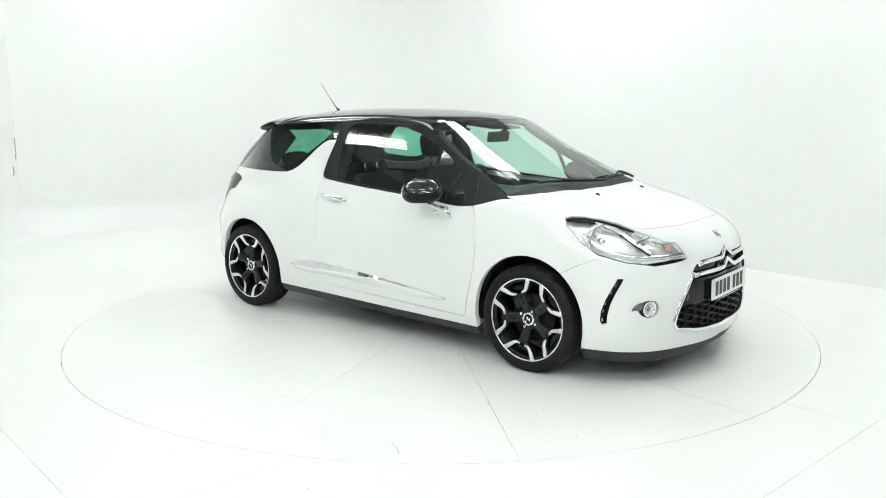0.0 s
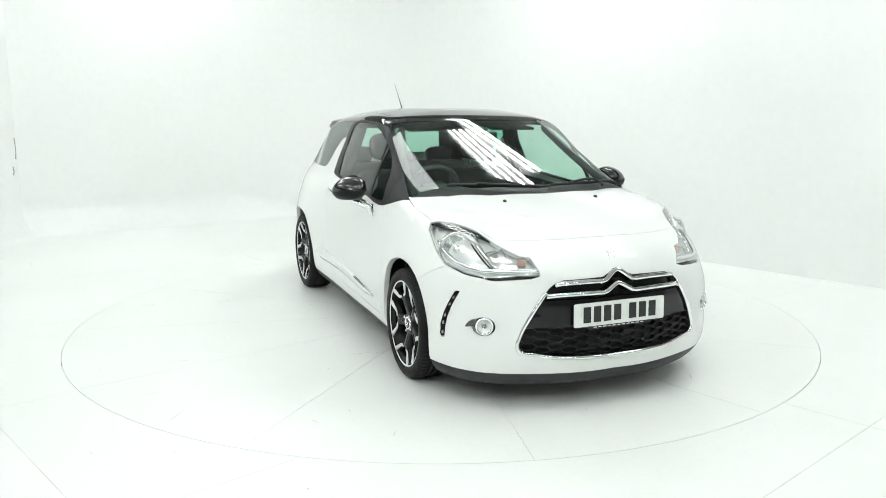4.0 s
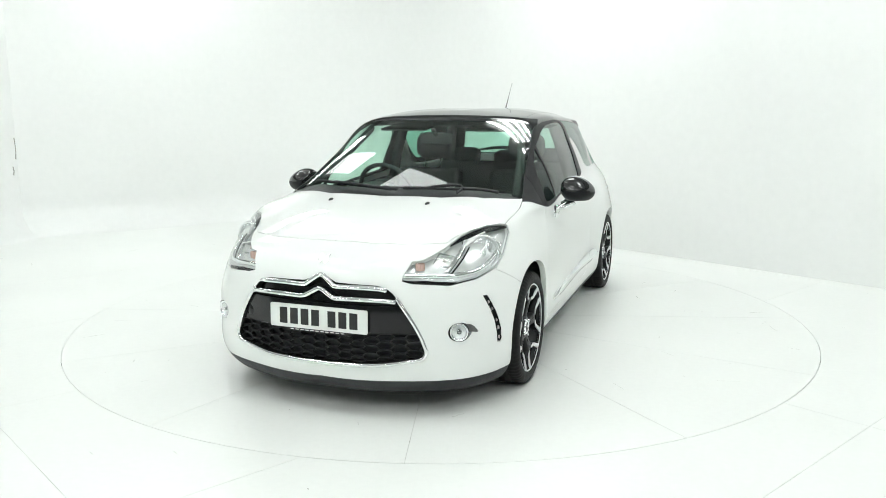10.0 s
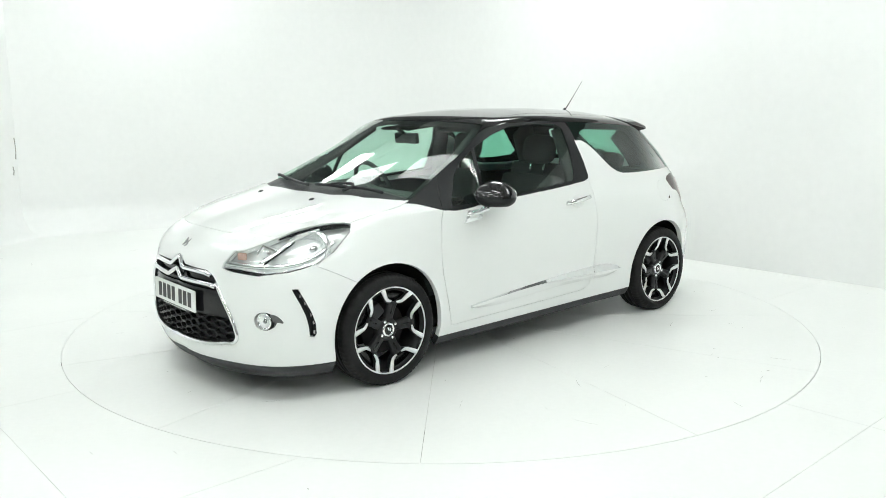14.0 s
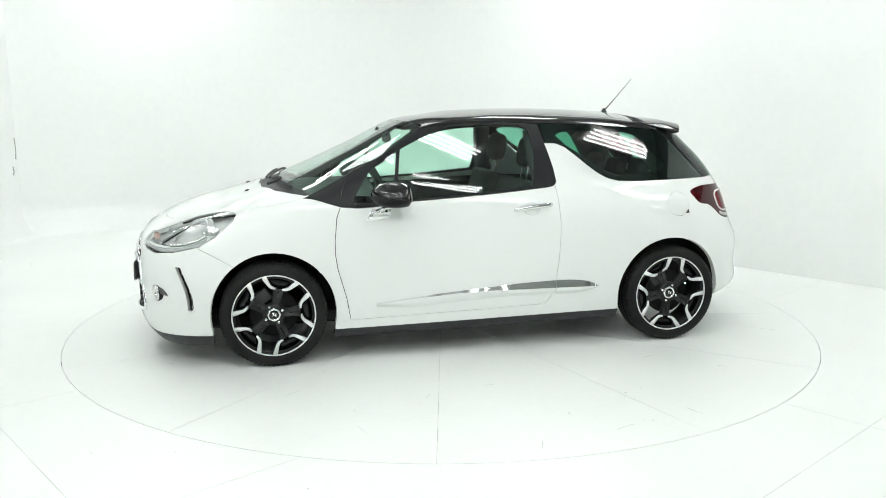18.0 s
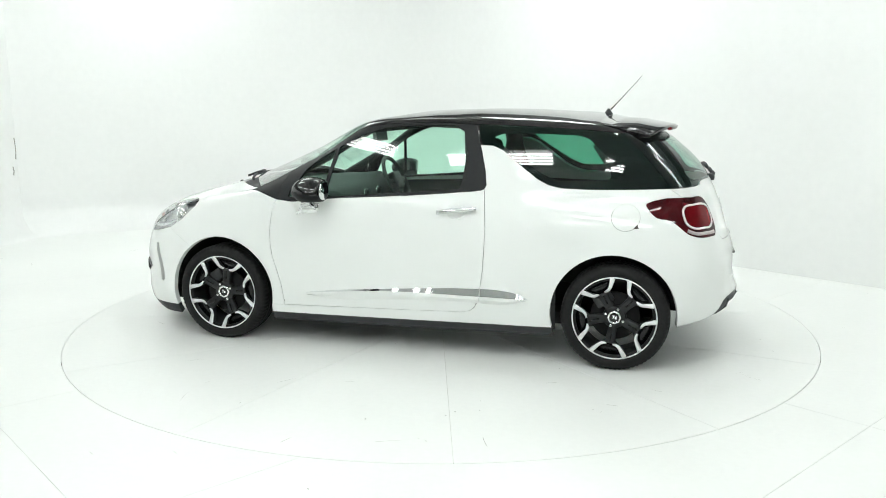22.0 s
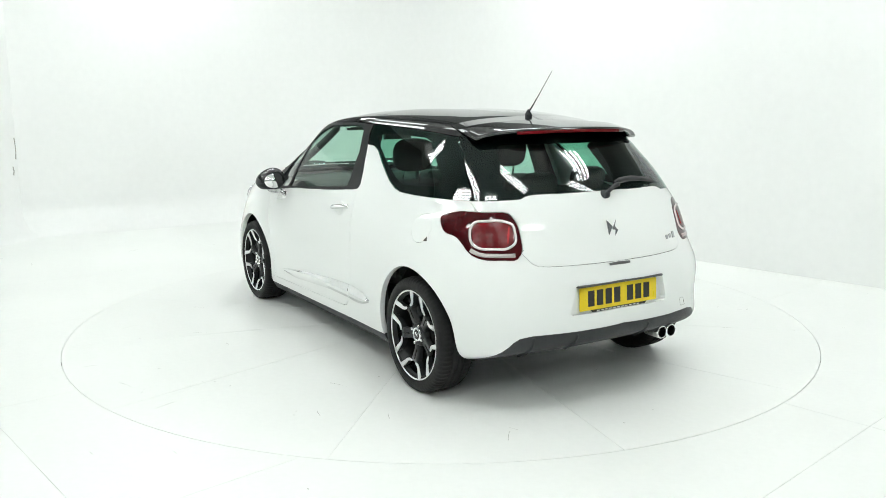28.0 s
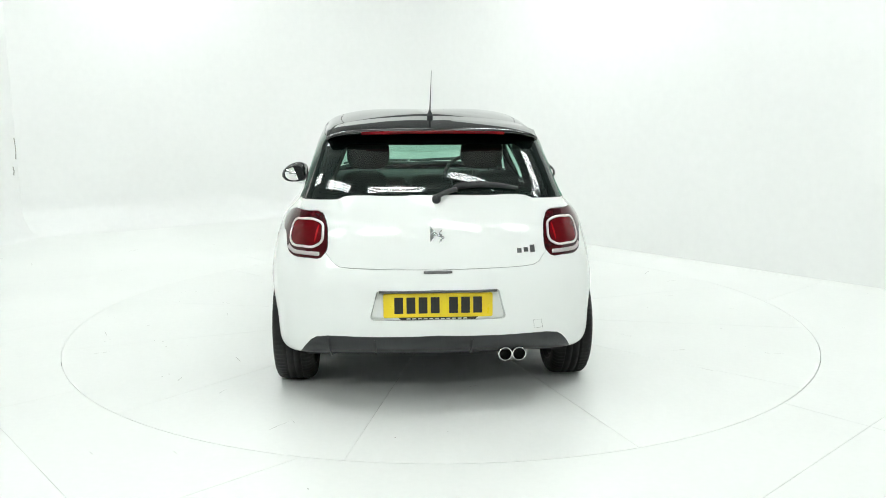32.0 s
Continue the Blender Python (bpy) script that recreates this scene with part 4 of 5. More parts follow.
# ---- grille ----
def front_path(pts, lift, per=4):
    flat = smooth_path([(0, y, z) for y, z in pts], per)
    path, outs = [], []
    for q in flat:
        p, n = front(q.y, q.z, lift)
        path.append(p)
        outs.append(n)
    return path, outs


b = lift_panel(SKIN, TAG, ID["grille"], True)
grille = part("grille", hem(b, gap=0.001, depth=-0.055, push=0.05), UNDER, car, "gaping black grille with a honeycomb lower half")
ring = [(y, z) for y, z in GRILLE_EDGE[8:]] + [(-y, z) for y, z in GRILLE_EDGE[8:-1][::-1]]
ring = [(.379, .594), (.40, .565)] + ring + [(-.40, .565), (-.379, .594)]
path, outs = front_path(ring, .002, 4)
part("chrome_surround", sweep(path, outs, [(-.010, -.004), (.010, -.004), (.010, .004), (.005, .010), (-.005, .010), (-.010, .004)]), CHROME, grille, "slim chrome surround")
for z_mid, z_peak, reach, thick in ((.634, .683, .335, .0125), (.581, .621, .378, .0125)):
    half = [(0, z_peak), (.022, z_peak - .008), (.072, z_mid + .004), (.092, z_mid), (.2, z_mid + .002), (reach * .9, z_mid - .001), (reach, z_mid - .007)]
    pts = [(-y, z) for y, z in half[::-1]] + half[1:]
    path = [front(y, z, .006) for y, z in pts]
    part("chrome_bar", sweep([p for p, n in path], [n for p, n in path], [(-thick, -.006), (thick, -.006), (thick, .003), (0, .014), (-thick, .003)]), CHROME, grille, "chrome bar with a raised peak in its middle")

def patch_front(z_of, y_max, lift, ny=40, nz=6):
    """A band across the nose, a little behind or before the skin."""
    bm = bmesh.new()
    rows = []
    for j in range(nz + 1):
        r = []
        for i in range(ny + 1):
            y = -1 + 2 * i / ny
            lo, hi, reach = z_of
            z = lo + (hi - lo) * j / nz
            w = reach[0] + (reach[1] - reach[0]) * j / nz
            r.append(bm.verts.new(front(y * w, z, lift)[0]))
        rows.append(r)
    for j in range(nz):
        for i in range(ny):
            bm.faces.new((rows[j][i], rows[j][i + 1], rows[j + 1][i + 1], rows[j + 1][i]))
    bmesh.ops.recalc_face_normals(bm, faces=bm.faces)
    return hem(bm, 0, .02)


part("plate_panel", patch_front((.422, .556, (.475, .402)), 1, -.006), PIANO, grille, "gloss black panel behind the plate")
part("upper_slot", patch_front((.562, .64, (.385, .34)), 1, -.022), PIANO, grille)
tow = front(-.43, .47, -.004)
part("tow_cover", lathe([(.0, .0), (.026, .0), (.028, -.002), (.028, -.006)], 28, Matrix.Translation(tow[0]) @ Vector((0, 1, 0)).rotation_difference(tow[1]).to_matrix().to_4x4()), PIANO, grille)
# honeycomb: each cell's rim is a flat six-sided loop
CELL_W, CELL_H, STEP = .086, .0375, .066
for i in range(-8, 9):
    for j in range(5):
        y, z = i * STEP, .418 - (j + (.5 if i % 2 else 0)) * CELL_H
        corners = [(y + CELL_W * .482 * u, z + CELL_H * .46 * w) for u, w in ((1, 0), (.52, 1), (-.52, 1), (-1, 0), (-.52, -1), (.52, -1))]
        reach = max(.2, .512 - .27 * max(0, z - .335) - 2.2 * max(0, .315 - z))
        floor_z = .276 + .10 * y * y
        if abs(y) > reach - .010 or z < floor_z + .006:
            continue
        path, outs = [], []
        for yy, zz in corners:
            p, n = front(max(-reach, min(reach, yy)), min(.424, max(floor_z, zz)), -.010)
            path.append(p)
            outs.append(n)
        part("honeycomb_cell", sweep(path, outs, [(-.0022, -.022), (.0022, -.022), (.0016, .0), (-.0016, .0)], True), HONEY, grille, smooth=False)


# ---- number plates: the characters are plain bars ----
def plate(name, centre, out, mat, label, parent):
    m = facing(centre, out)
    w, h, r = .26, .0575, .008
    outline = []
    for cx, cy, a0 in ((w - r, h - r, 0), (-w + r, h - r, 90), (-w + r, -h + r, 180), (w - r, -h + r, 270)):
        outline += [(cx + r * math.cos(radians(a0 + a)), cy + r * math.sin(radians(a0 + a))) for a in (0, 30, 60, 90)]
    ob = part(name, slab(outline, .004, m, .001), mat, parent, label, smooth=False)
    for k in range(7):
        x = -.187 + k * .0575 + (.030 if k > 3 else 0)
        part("bar", slab([(x - .021, -.039), (x + .021, -.039), (x + .021, .039), (x - .021, .039)], .0008, m @ Matrix.Translation((0, 0, .0041))), INK, ob, smooth=False)
    part("maker_strip", slab([(-.19, -.0575), (.19, -.0575), (.175, -.071), (-.175, -.071)], .003, m), INK, ob, smooth=False)
    for x in (-.15 + .027 * k for k in range(11)):
        part("bar", slab([(x, -.0665), (x + .018, -.0665), (x + .018, -.0620), (x, -.0620)], .0006, m @ Matrix.Translation((0, 0, .0032))), PLATE_WHITE, ob, smooth=False)
    for x in (-.222, .238):
        part("screw_cap", lathe([(0, .003), (.004, .002), (.005, 0)], 12, m @ Matrix.Translation((x, 0, .004)) @ Matrix.Rotation(radians(90), 4, "X")), mat, ob)
    return ob


plate("front_number_plate", (2.0525, 0, .481), (1, 0, .03), PLATE_WHITE, "white number plate with black bars", grille)
plate("rear_number_plate", (-1.857, 0, .541), (-1, 0, .06), PLATE_YELLOW, "yellow number plate with black bars", rear_bumper)
recess = part("plate_recess", panel("plate_recess", True, gap=0, depth=-.032, push=.032), WHITE, rear_bumper, "white recess for the plate")
path = [Vector((-1.868, -.28 + .56 * k / 12, .612)) for k in range(13)]
part("plate_light_bar", sweep(path, Vector((-1, 0, 0)), [(-.006, -.02), (.006, -.02), (.005, .012), (-.005, .014)]), STEEL, recess, "grey strip above the rear plate")
c, n = rear(-.484, .436, .0004)
for k in range(4):
    a, b2 = [(-.022, -.02), (.024, -.02), (.020, .02), (-.020, .02)][k], [(.024, -.02), (.020, .02), (-.020, .02), (-.022, -.02)][k]
    m = facing(c, n)
    pa, pb = m @ Vector((*a, 0)), m @ Vector((*b2, 0))
    part("tow_cover_seam", sweep([pa, pb], n, [(-.0004, -.002), (.0004, -.002), (.0004, .0003), (-.0004, .0003)]), GAP, rear_bumper)

# ---- tail lamps ----
RING = [(-1.548, .678, .905), (-1.558, .666, .920), (-1.604, .634, .929), (-1.66, .565, .928), (-1.690, .543, .912), (-1.706, .541, .88), (-1.722, .55, .832), (-1.716, .585, .808), (-1.679, .646, .804), (-1.625, .695, .806), (-1.588, .708, .826), (-1.56, .698, .87)]
for right in (False, True):
    s = -1 if right else 1
    b = lift_panel(SKIN, TAG, ID["tail_lamp"], False)
    lamp = part("tail_lamp", hem(flip(b) if right else b, gap=0.002, depth=0.02), RED_DARK, car, "dark red wrap-round tail lamp", skin=plain)

    def to_skin(p, lift, s=s):
        q, n = on_skin(Vector(p) + Vector(TAIL_WAY) * .5, -Vector(TAIL_WAY), lift)
        return Vector((q.x, q.y * s, q.z)), Vector((n.x, n.y * s, n.z))

    loop = [to_skin(p, .001) for p in smooth_path(RING, 4, True)]
    part("light_ring", sweep([p for p, n in loop], [n for p, n in loop], [(-.0066, -.002), (.0066, -.002), (.005, .0035), (-.005, .0035)], True), RING_WHITE, lamp, "pale rounded ring")
    bm = bmesh.new()
    mid = sum((Vector(p) for p in RING), Vector()) / len(RING)
    rings = []
    edge = smooth_path(RING, 4, True)
    for k in (0.9, .6, .3):
        rings.append([bm.verts.new(to_skin(mid + (p - mid) * k, .0015)[0]) for p in edge])
    hub = bm.verts.new(to_skin(mid, .0015)[0])
    n_e = len(edge)
    for r0, r1 in zip(rings, rings[1:]):
        for i in range(n_e):
            bm.faces.new((r0[i], r0[(i + 1) % n_e], r1[(i + 1) % n_e], r1[i]))
    for i in range(n_e):
        bm.faces.new((rings[-1][i], rings[-1][(i + 1) % n_e], hub))
    bmesh.ops.recalc_face_normals(bm, faces=bm.faces)
    lens = part("brake_lens", bm, RED, lamp, "red brake light lens")
    # the lens's inner end: reflected light painted as a brighter red ellipse
    core = Vector((-1.694, .570, .868))
    bm = bmesh.new()
    hub = bm.verts.new(to_skin(core, .0022)[0])
    rim = [bm.verts.new(to_skin(core + Vector((-.013 * math.cos(a), .019 * math.cos(a), .042 * math.sin(a))), .0022)[0]) for a in (2 * math.pi * i / 24 for i in range(24))]
    for i in range(24):
        bm.faces.new((rim[i], rim[(i + 1) % 24], hub))
    bmesh.ops.recalc_face_normals(bm, faces=bm.faces)
    part("lens_core", bm, RED_GLINT, lens, "painted bright red patch of light caught in the lens")
    strip = [to_skin(p, .001) for p in smooth_path([(-1.742, .565, .775), (-1.70, .65, .775), (-1.645, .706, .778), (-1.60, .727, .795)], 5)]
    part("reversing_lens", sweep([p for p, n in strip], [n for p, n in strip], [(-.010, -.002), (.010, -.002), (.008, .003), (-.008, .003)]), CLEAR_WHITE, lamp, "clear reversing lens")

# ---- doors: handle, moulding, mirror ----
def handle():
    path = [side(-.19 - .235 * k / 10, .858 + .026 * k / 10, .0) for k in range(11)]
    lift = [.004, .014, .022, .026, .028, .028, .028, .027, .024, .018, .010]
    return sweep([p + n * l for (p, n), l in zip(path, lift)], [n for p, n in path], [(-.012, -.005), (.012, -.005), (.013, .003), (.006, .008), (-.006, .008), (-.013, .003)])


def handle_cup():
    """A raised lip round a shallow hollow behind the handle."""
    bm = bmesh.new()
    rings = []
    for k, lift in ((1.06, .0004), (1.0, .0035), (.90, .0030), (.62, .0012), (.3, .0008)):
        rings.append([bm.verts.new(side(-.305 + .056 * k * math.cos(a), .866 + .040 * k * math.sin(a), lift)[0]) for a in (2 * math.pi * i / 28 for i in range(28))])
    for r0, r1 in zip(rings, rings[1:]):
        for i in range(28):
            bm.faces.new((r0[i], r0[(i + 1) % 28], r1[(i + 1) % 28], r1[i]))
    bm.faces.new(rings[-1])
    bmesh.ops.recalc_face_normals(bm, faces=bm.faces)
    return bm


sided(handle, "door_handle", CHROME, DOORS, "chrome pull handle")
sided(handle_cup, "handle_cup", WHITE, DOORS)


def moulding(x0, x1, chrome):
    """A blade-shaped rub strip: a white ledge that carries a bright insert."""
    xs = np.linspace(x0, x1, 24)
    tops = spline([-.735, -.66, -.59, -.354, -.019, .318, .645], [.380, .411, .421, .421, .400, .373, .337], xs) if not chrome else spline([-.735, -.66, -.59, -.354, -.019, .318, .645], [.3805, .410, .420, .420, .399, .372, .337], xs)
    mids = spline([-.735, -.4, .116, .318, .645], [.378, .378, .376, .363, .335], xs)
    lows = spline([-.735, -.69, -.356, -.15, .15, .488, .66], [.374, .357, .338, .336, .321, .307, .322], xs)
    bm = bmesh.new()
    rows = []
    for x, a, b_, c in zip(xs, tops, mids, lows):
        x = float(x)
        if chrome:
            pts = [side(x, a, .001)[0], side(x, a, .005)[0], side(x, b_ + .001, .017)[0], side(x, b_, .002)[0]]
        else:
            pts = [side(x, a, .001)[0], side(x, a, .003)[0], side(x, b_, .016)[0], side(x, b_ * .55 + c * .45, .016)[0], side(x, c, .002)[0]]
        rows.append([bm.verts.new(p) for p in pts])
    for r0, r1 in zip(rows, rows[1:]):
        for k in range(len(r0) - 1):
            bm.faces.new((r0[k], r0[k + 1], r1[k + 1], r1[k]))
    bm.faces.new(rows[0])
    bm.faces.new(rows[-1][::-1])
    bmesh.ops.recalc_face_normals(bm, faces=bm.faces)
    for e in bm.edges:
        e.smooth = len(e.link_faces) != 2 or e.calc_face_angle(0) < .5
    return bm


sided(lambda: moulding(-.448, .645, False), "rub_strip", WHITE, DOORS, "white rub strip")
sided(lambda: moulding(-.452, .645, True), "bright_insert", CHROME, DOORS, "bright metal insert")
sided(lambda: moulding(-.735, -.456, False), "rub_strip", WHITE, car, "white rub strip")
sided(lambda: moulding(-.735, -.456, True), "bright_insert", CHROME, car, "bright metal insert")


def mirror_shell(low):
    bm = bmesh.new()
    bmesh.ops.create_uvsphere(bm, u_segments=40, v_segments=24, radius=1)
    for v in bm.verts:
        x, y, z = v.co
        # blunt towards the rear, pointed towards the front and the tip
        x = x if x > 0 else max(x, -.62) * .9
        y = max(y, -.85)
        z = max(z, -.78)
        taper = 1 - .16 * y
        v.co = (.545 + x * .135 * (1 - .12 * y), .935 + y * .098 - .02 * (x > 0) * x, .978 + z * .077 * taper - .012 * y)
    keep = [f for f in bm.faces if (f.calc_center_median().z < .962 + .10 * (f.calc_center_median().x - .5)) == low]
    bmesh.ops.delete(bm, geom=[f for f in bm.faces if f not in set(keep)], context="FACES")
    bmesh.ops.recalc_face_normals(bm, faces=bm.faces)
    return bm


for right in (False, True):
    s = -1 if right else 1
    up, low = mirror_shell(False), mirror_shell(True)
    if right:
        flip(up), flip(low)
    cap = part("door_mirror", up, GLOSS_BLACK, DOORS[right], "gloss black door mirror on a chrome foot")
    part("lower_shell", low, SATIN, cap, "satin black lower half")
    face = slab([(.068 * math.cos(a) * (1 if abs(math.cos(a)) < .9 else .98), .048 * math.sin(a)) for a in (2 * math.pi * i / 28 for i in range(28))], .003, facing((.4705, .935 * s, .975), (-1, -.06 * s, .06)))
    part("mirror_glass", face, MIRROR, cap, "mirror glass")
    foot = [(.60, .800 * s, .868), (.615, .835 * s, .878), (.60, .875 * s, .898), (.585, .90 * s, .918)]
    part("chrome_foot", sweep(smooth_path(foot, 5), Vector((0, .3 * s, 1)), [(-.045, -.010), (.045, -.010), (.040, .010), (-.038, .012)]), CHROME, cap, "chrome mirror foot")
    base, nb = side(.622, .856, .0)
    base.y *= s
    nb.y *= s
    part("foot_base", slab([(-.078, -.036), (.062, -.020), (.070, .034), (-.040, .034)] if not right else [(-.062, -.020), (.078, -.036), (.040, .034), (-.070, .034)], .012, facing(base, nb), .004), CHROME, cap, "bright chrome mirror foot")
    part("foot_slot", slab([(-.040, -.014), (.045, -.008), (.045, .010), (-.036, .008)] if not right else [(-.045, -.008), (.040, -.014), (.036, .008), (-.045, .010)], .002, facing(base + nb * .012, nb)), PLATE_WHITE, cap)

# ---- spoiler, aerial, wipers, jets, badges, pipes ----
def spoiler_shape():
    bm = bmesh.new()
    rows = []
    n = 44
    for i in range(n + 1):
        u = -1 + 2 * i / n
        y = u * .545
        lead = top(-1.13 + .05 * u * u, y * .93, .002)[0]
        ridge_x, tail_x = -1.33 + .05 * u * u, -1.515 + .13 * abs(u) ** 2.6
        z_tail = 1.362 - .016 * u * u - .030 * abs(u) ** 8
        lead.y = y * .93
        swell = top(-1.23 + .05 * u * u, y * .96, .006)[0]
        swell.y = y * .965
        z_ridge = lead.z * .45 + z_tail * .55 + .006
        thick = .028 - .006 * abs(u)
        under_x = -1.33 + .07 * u * u
        rows.append([bm.verts.new(p) for p in (
            lead, swell, (ridge_x, y, z_ridge), (tail_x + .03, y, z_tail + .002), (tail_x + .006, y, z_tail - .002), (tail_x, y, z_tail - .010), (tail_x + .004, y, z_tail - thick * .8),
            (tail_x + .02, y, z_tail - thick), (under_x, y * .98, z_tail - thick - .012), (under_x + .08, y * .95, z_tail - thick))])
    for a, b_ in zip(rows, rows[1:]):
        for k in range(len(a)):
            bm.faces.new((a[k], a[(k + 1) % len(a)], b_[(k + 1) % len(a)], b_[k]))
    bm.faces.new(rows[0])
    bm.faces.new(rows[-1][::-1])
    bmesh.ops.recalc_face_normals(bm, faces=bm.faces)
    return bm


spoiler = part("spoiler", spoiler_shape(), GLOSS_BLACK, tailgate, "gloss black roof spoiler")
path = [(-1.517 + .13 * abs(u) ** 2.6, u * .545, 1.362 - .016 * u * u - .019) for u in np.linspace(-.66, .66, 15)]
part("high_brake_light", sweep(path, Vector((-1, 0, -.15)), [(-.009, -.006), (.009, -.006), (.007, .004), (-.007, .004)]), RED, spoiler, "slim red high brake light")
ant = top(-1.09, 0, 0)[0]
aerial = part("aerial", lathe([(0, .030), (.005, .029), (.008, .018), (.014, .006), (.020, -.01), (0, -.01)], 20, Matrix.Translation(ant + Vector((-.005, 0, 0))) @ Matrix.Rotation(radians(90), 4, "X") @ Matrix.Diagonal((1.6, 1, 1, 1))), PLASTIC, car, "black roof aerial")
part("whip", sweep([ant + Vector((-.018, 0, .022)), ant + Vector((-.10, 0, .112)), (-1.293, 0, 1.652)], Vector((0, 1, 0)), round_profile(.0026, 6), scale=[1.7, .85, .5]), PLASTIC, aerial)


def blade(pts, lift, wide):
    path, outs = [], []
    for q in smooth_path([(x, y, 0) for x, y in pts], 6):
        p, n = top(q.x, q.y, lift)
        path.append(p)
        outs.append(n)
    return sweep(path, outs, [(-wide, -.006), (wide, -.006), (wide * .7, .008), (-wide * .7, .008)])


for pts in ([(1.215, .02), (1.19, -.18), (1.15, -.36), (1.10, -.52)], [(1.10, .60), (1.165, .42), (1.19, .24), (1.20, .08)]):
    wiper = part("wiper", blade(pts, .009, .006), PLASTIC, car, "black windscreen wiper")
    part("wiper_arm", blade([(1.235, pts[0][1] * .6 + .05), (pts[1][0] + .012, pts[1][1]), (pts[2][0] + .006, pts[2][1])], .019, .005), PLASTIC, wiper)
arm = [(-1.735, 0, 1.035), (-1.748, .012, 1.05), (-1.735, .05, 1.066), (-1.725, .10, 1.078)]
arm = [(x, -y, z) for x, y, z in arm]
rear_wiper = part("rear_wiper", sweep(smooth_path(arm, 5), Vector((-1, 0, .3)), round_profile(.012, 8)), PLASTIC, tailgate, "black rear wiper")
path = [rear(-y, z, .016) for y, z in ((.085, 1.078), (.12, 1.087), (.2, 1.092), (.3, 1.085), (.40, 1.068))]
part("blade", sweep([p for p, n in path], [n for p, n in path], [(-.014, -.008), (.010, -.008), (.008, .010), (-.010, .008)], scale=[.9, 1.2, 1.1, .9, .6]), PLASTIC, rear_wiper)
part("pivot", lathe([(0, .03), (.018, .026), (.022, .01), (.022, -.01)], 20, Matrix.Translation((-1.728, 0, 1.032)) @ Matrix.Rotation(radians(90), 4, "Z")), PLASTIC, rear_wiper)
for y in (.288, -.288):
    p, n = top(1.362, y, 0)
    part("washer_jet", lathe([(0, .009), (.006, .008), (.011, .003), (.012, -.002)], 14, Matrix.Translation(p) @ Vector((0, 1, 0)).rotation_difference(n).to_matrix().to_4x4() @ Matrix.Diagonal((1.5, 1, 1, 1))), PLASTIC, hood, "black washer jet")


def emblem(p, n, k, parent, label):
    """A monogram drawn as two plain wedge shapes."""
    m = facing(p, n)
    a = [(-.030, .036), (-.030, -.030), (.0, .006)]
    b_ = [(-.002, .0), (.010, .010), (.028, .034), (.014, .006), (.030, -.012), (.006, -.036), (.016, -.010), (.0, -.008)]
    bm = merged(slab([(x * k, y * k) for x, y in a], .004, m), slab([(x * k, y * k) for x, y in b_], .004, m))
    part("emblem", bm, BADGE, parent, label, smooth=False)


p, n = rear(.0, .868, .001)
emblem(p, n, 1.15, tailgate, "chrome emblem of two plain wedges")
p, n = front(.0, .752, .001)
emblem(p, n, .8, bumper, "small chrome emblem of plain wedges")
for k, (w, h) in enumerate(((.022, .022), (.022, .022), (.024, .036))):
    p, n = rear(-.395 - .033 * k, .787 + .003 * k, .001)
    part("script_bar", slab([(-w / 2, -h / 2), (w / 2, -h / 2), (w / 2, h / 2), (-w / 2, h / 2)], .003, facing(p, n), .0008), BADGE, tailgate, "small chrome bar", smooth=False)
path = [rear(y, .699, .001) for y in (-.068, -.04, 0, .04, .068)]
part("tailgate_grip", sweep([p for p, n in path], [n for p, n in path], [(-.008, -.003), (.008, -.003), (.006, .006), (-.006, .006)], scale=[.8, 1, 1, 1, .8]), STEEL, tailgate, "grey tailgate grip")
for y in (-.325, -.392):
    pipe = part("exhaust_tip", lathe([(.0295, .0), (.033, .001), (.0355, -.004), (.0355, -.10), (.030, -.10), (.029, -.004)], 32, Matrix.Translation((-1.856, y, .292)) @ Matrix.Rotation(radians(90), 4, "Z")), CHROME, car, "round chrome exhaust tip")
    part("bore", lathe([(0, -.06), (.030, -.06), (.030, -.04)], 24, Matrix.Translation((-1.856, y, .292)) @ Matrix.Rotation(radians(90), 4, "Z")), UNDER, pipe)
for y in (.30, .52, -.16):
    path = [rear(y, z, .001) for z in (.385, .34, .30, .27)]
    part("diffuser_fin", sweep([p for p, n in path], [n for p, n in path], [(-.006, -.004), (.006, -.004), (.004, .010), (-.004, .010)]), PLASTIC, diffuser)

# ---- wheels ----
R_TYRE, R_RIM, WIDE = .304, .226, .205


def tyre_shape():
    w = WIDE / 2
    prof = [(.205, -w * .80), (.222, -w * .93), (.245, -w * 1.0), (.275, -w * .98), (.290, -w * .90), (.299, -w * .78), (.3035, -w * .60), (.304, -w * .46),
            (.3035, -w * .40), (.297, -w * .385), (.297, -w * .315), (.304, -w * .30), (.304, -w * .06), (.297, -w * .045), (.297, w * .045), (.304, w * .06), (.304, w * .30),
            (.297, w * .315), (.297, w * .385), (.3035, w * .40), (.304, w * .46), (.3035, w * .60), (.3005, w * .80), (.292, w * .92), (.278, w * .99), (.256, w * 1.0), (.2405, w * .97), (.2365, w * .93), (.215, w * .86)]
    last = len(prof)

    def dents(i, k):
        if 4 <= k <= 7 or last - 9 <= k <= last - 6:
            return .005 if i % 3 == 0 else 0
        return 0
    return lathe(prof, 216, None, dents)


def barrel_shape():
    return lathe([(.224, .095), (.216, .082), (.205, .07), (.196, .02), (.192, -.08), (.215, -.098)], 72)


def ring_shape():
    return lathe([(.2160, .087), (.2168, .0935), (.2195, .0965), (.2240, .0955), (.2265, .092), (.2262, .086), (.2160, .084)], 96)


def polar(r, deg, y):
    return Vector((r * math.cos(radians(deg)), y, r * math.sin(radians(deg))))


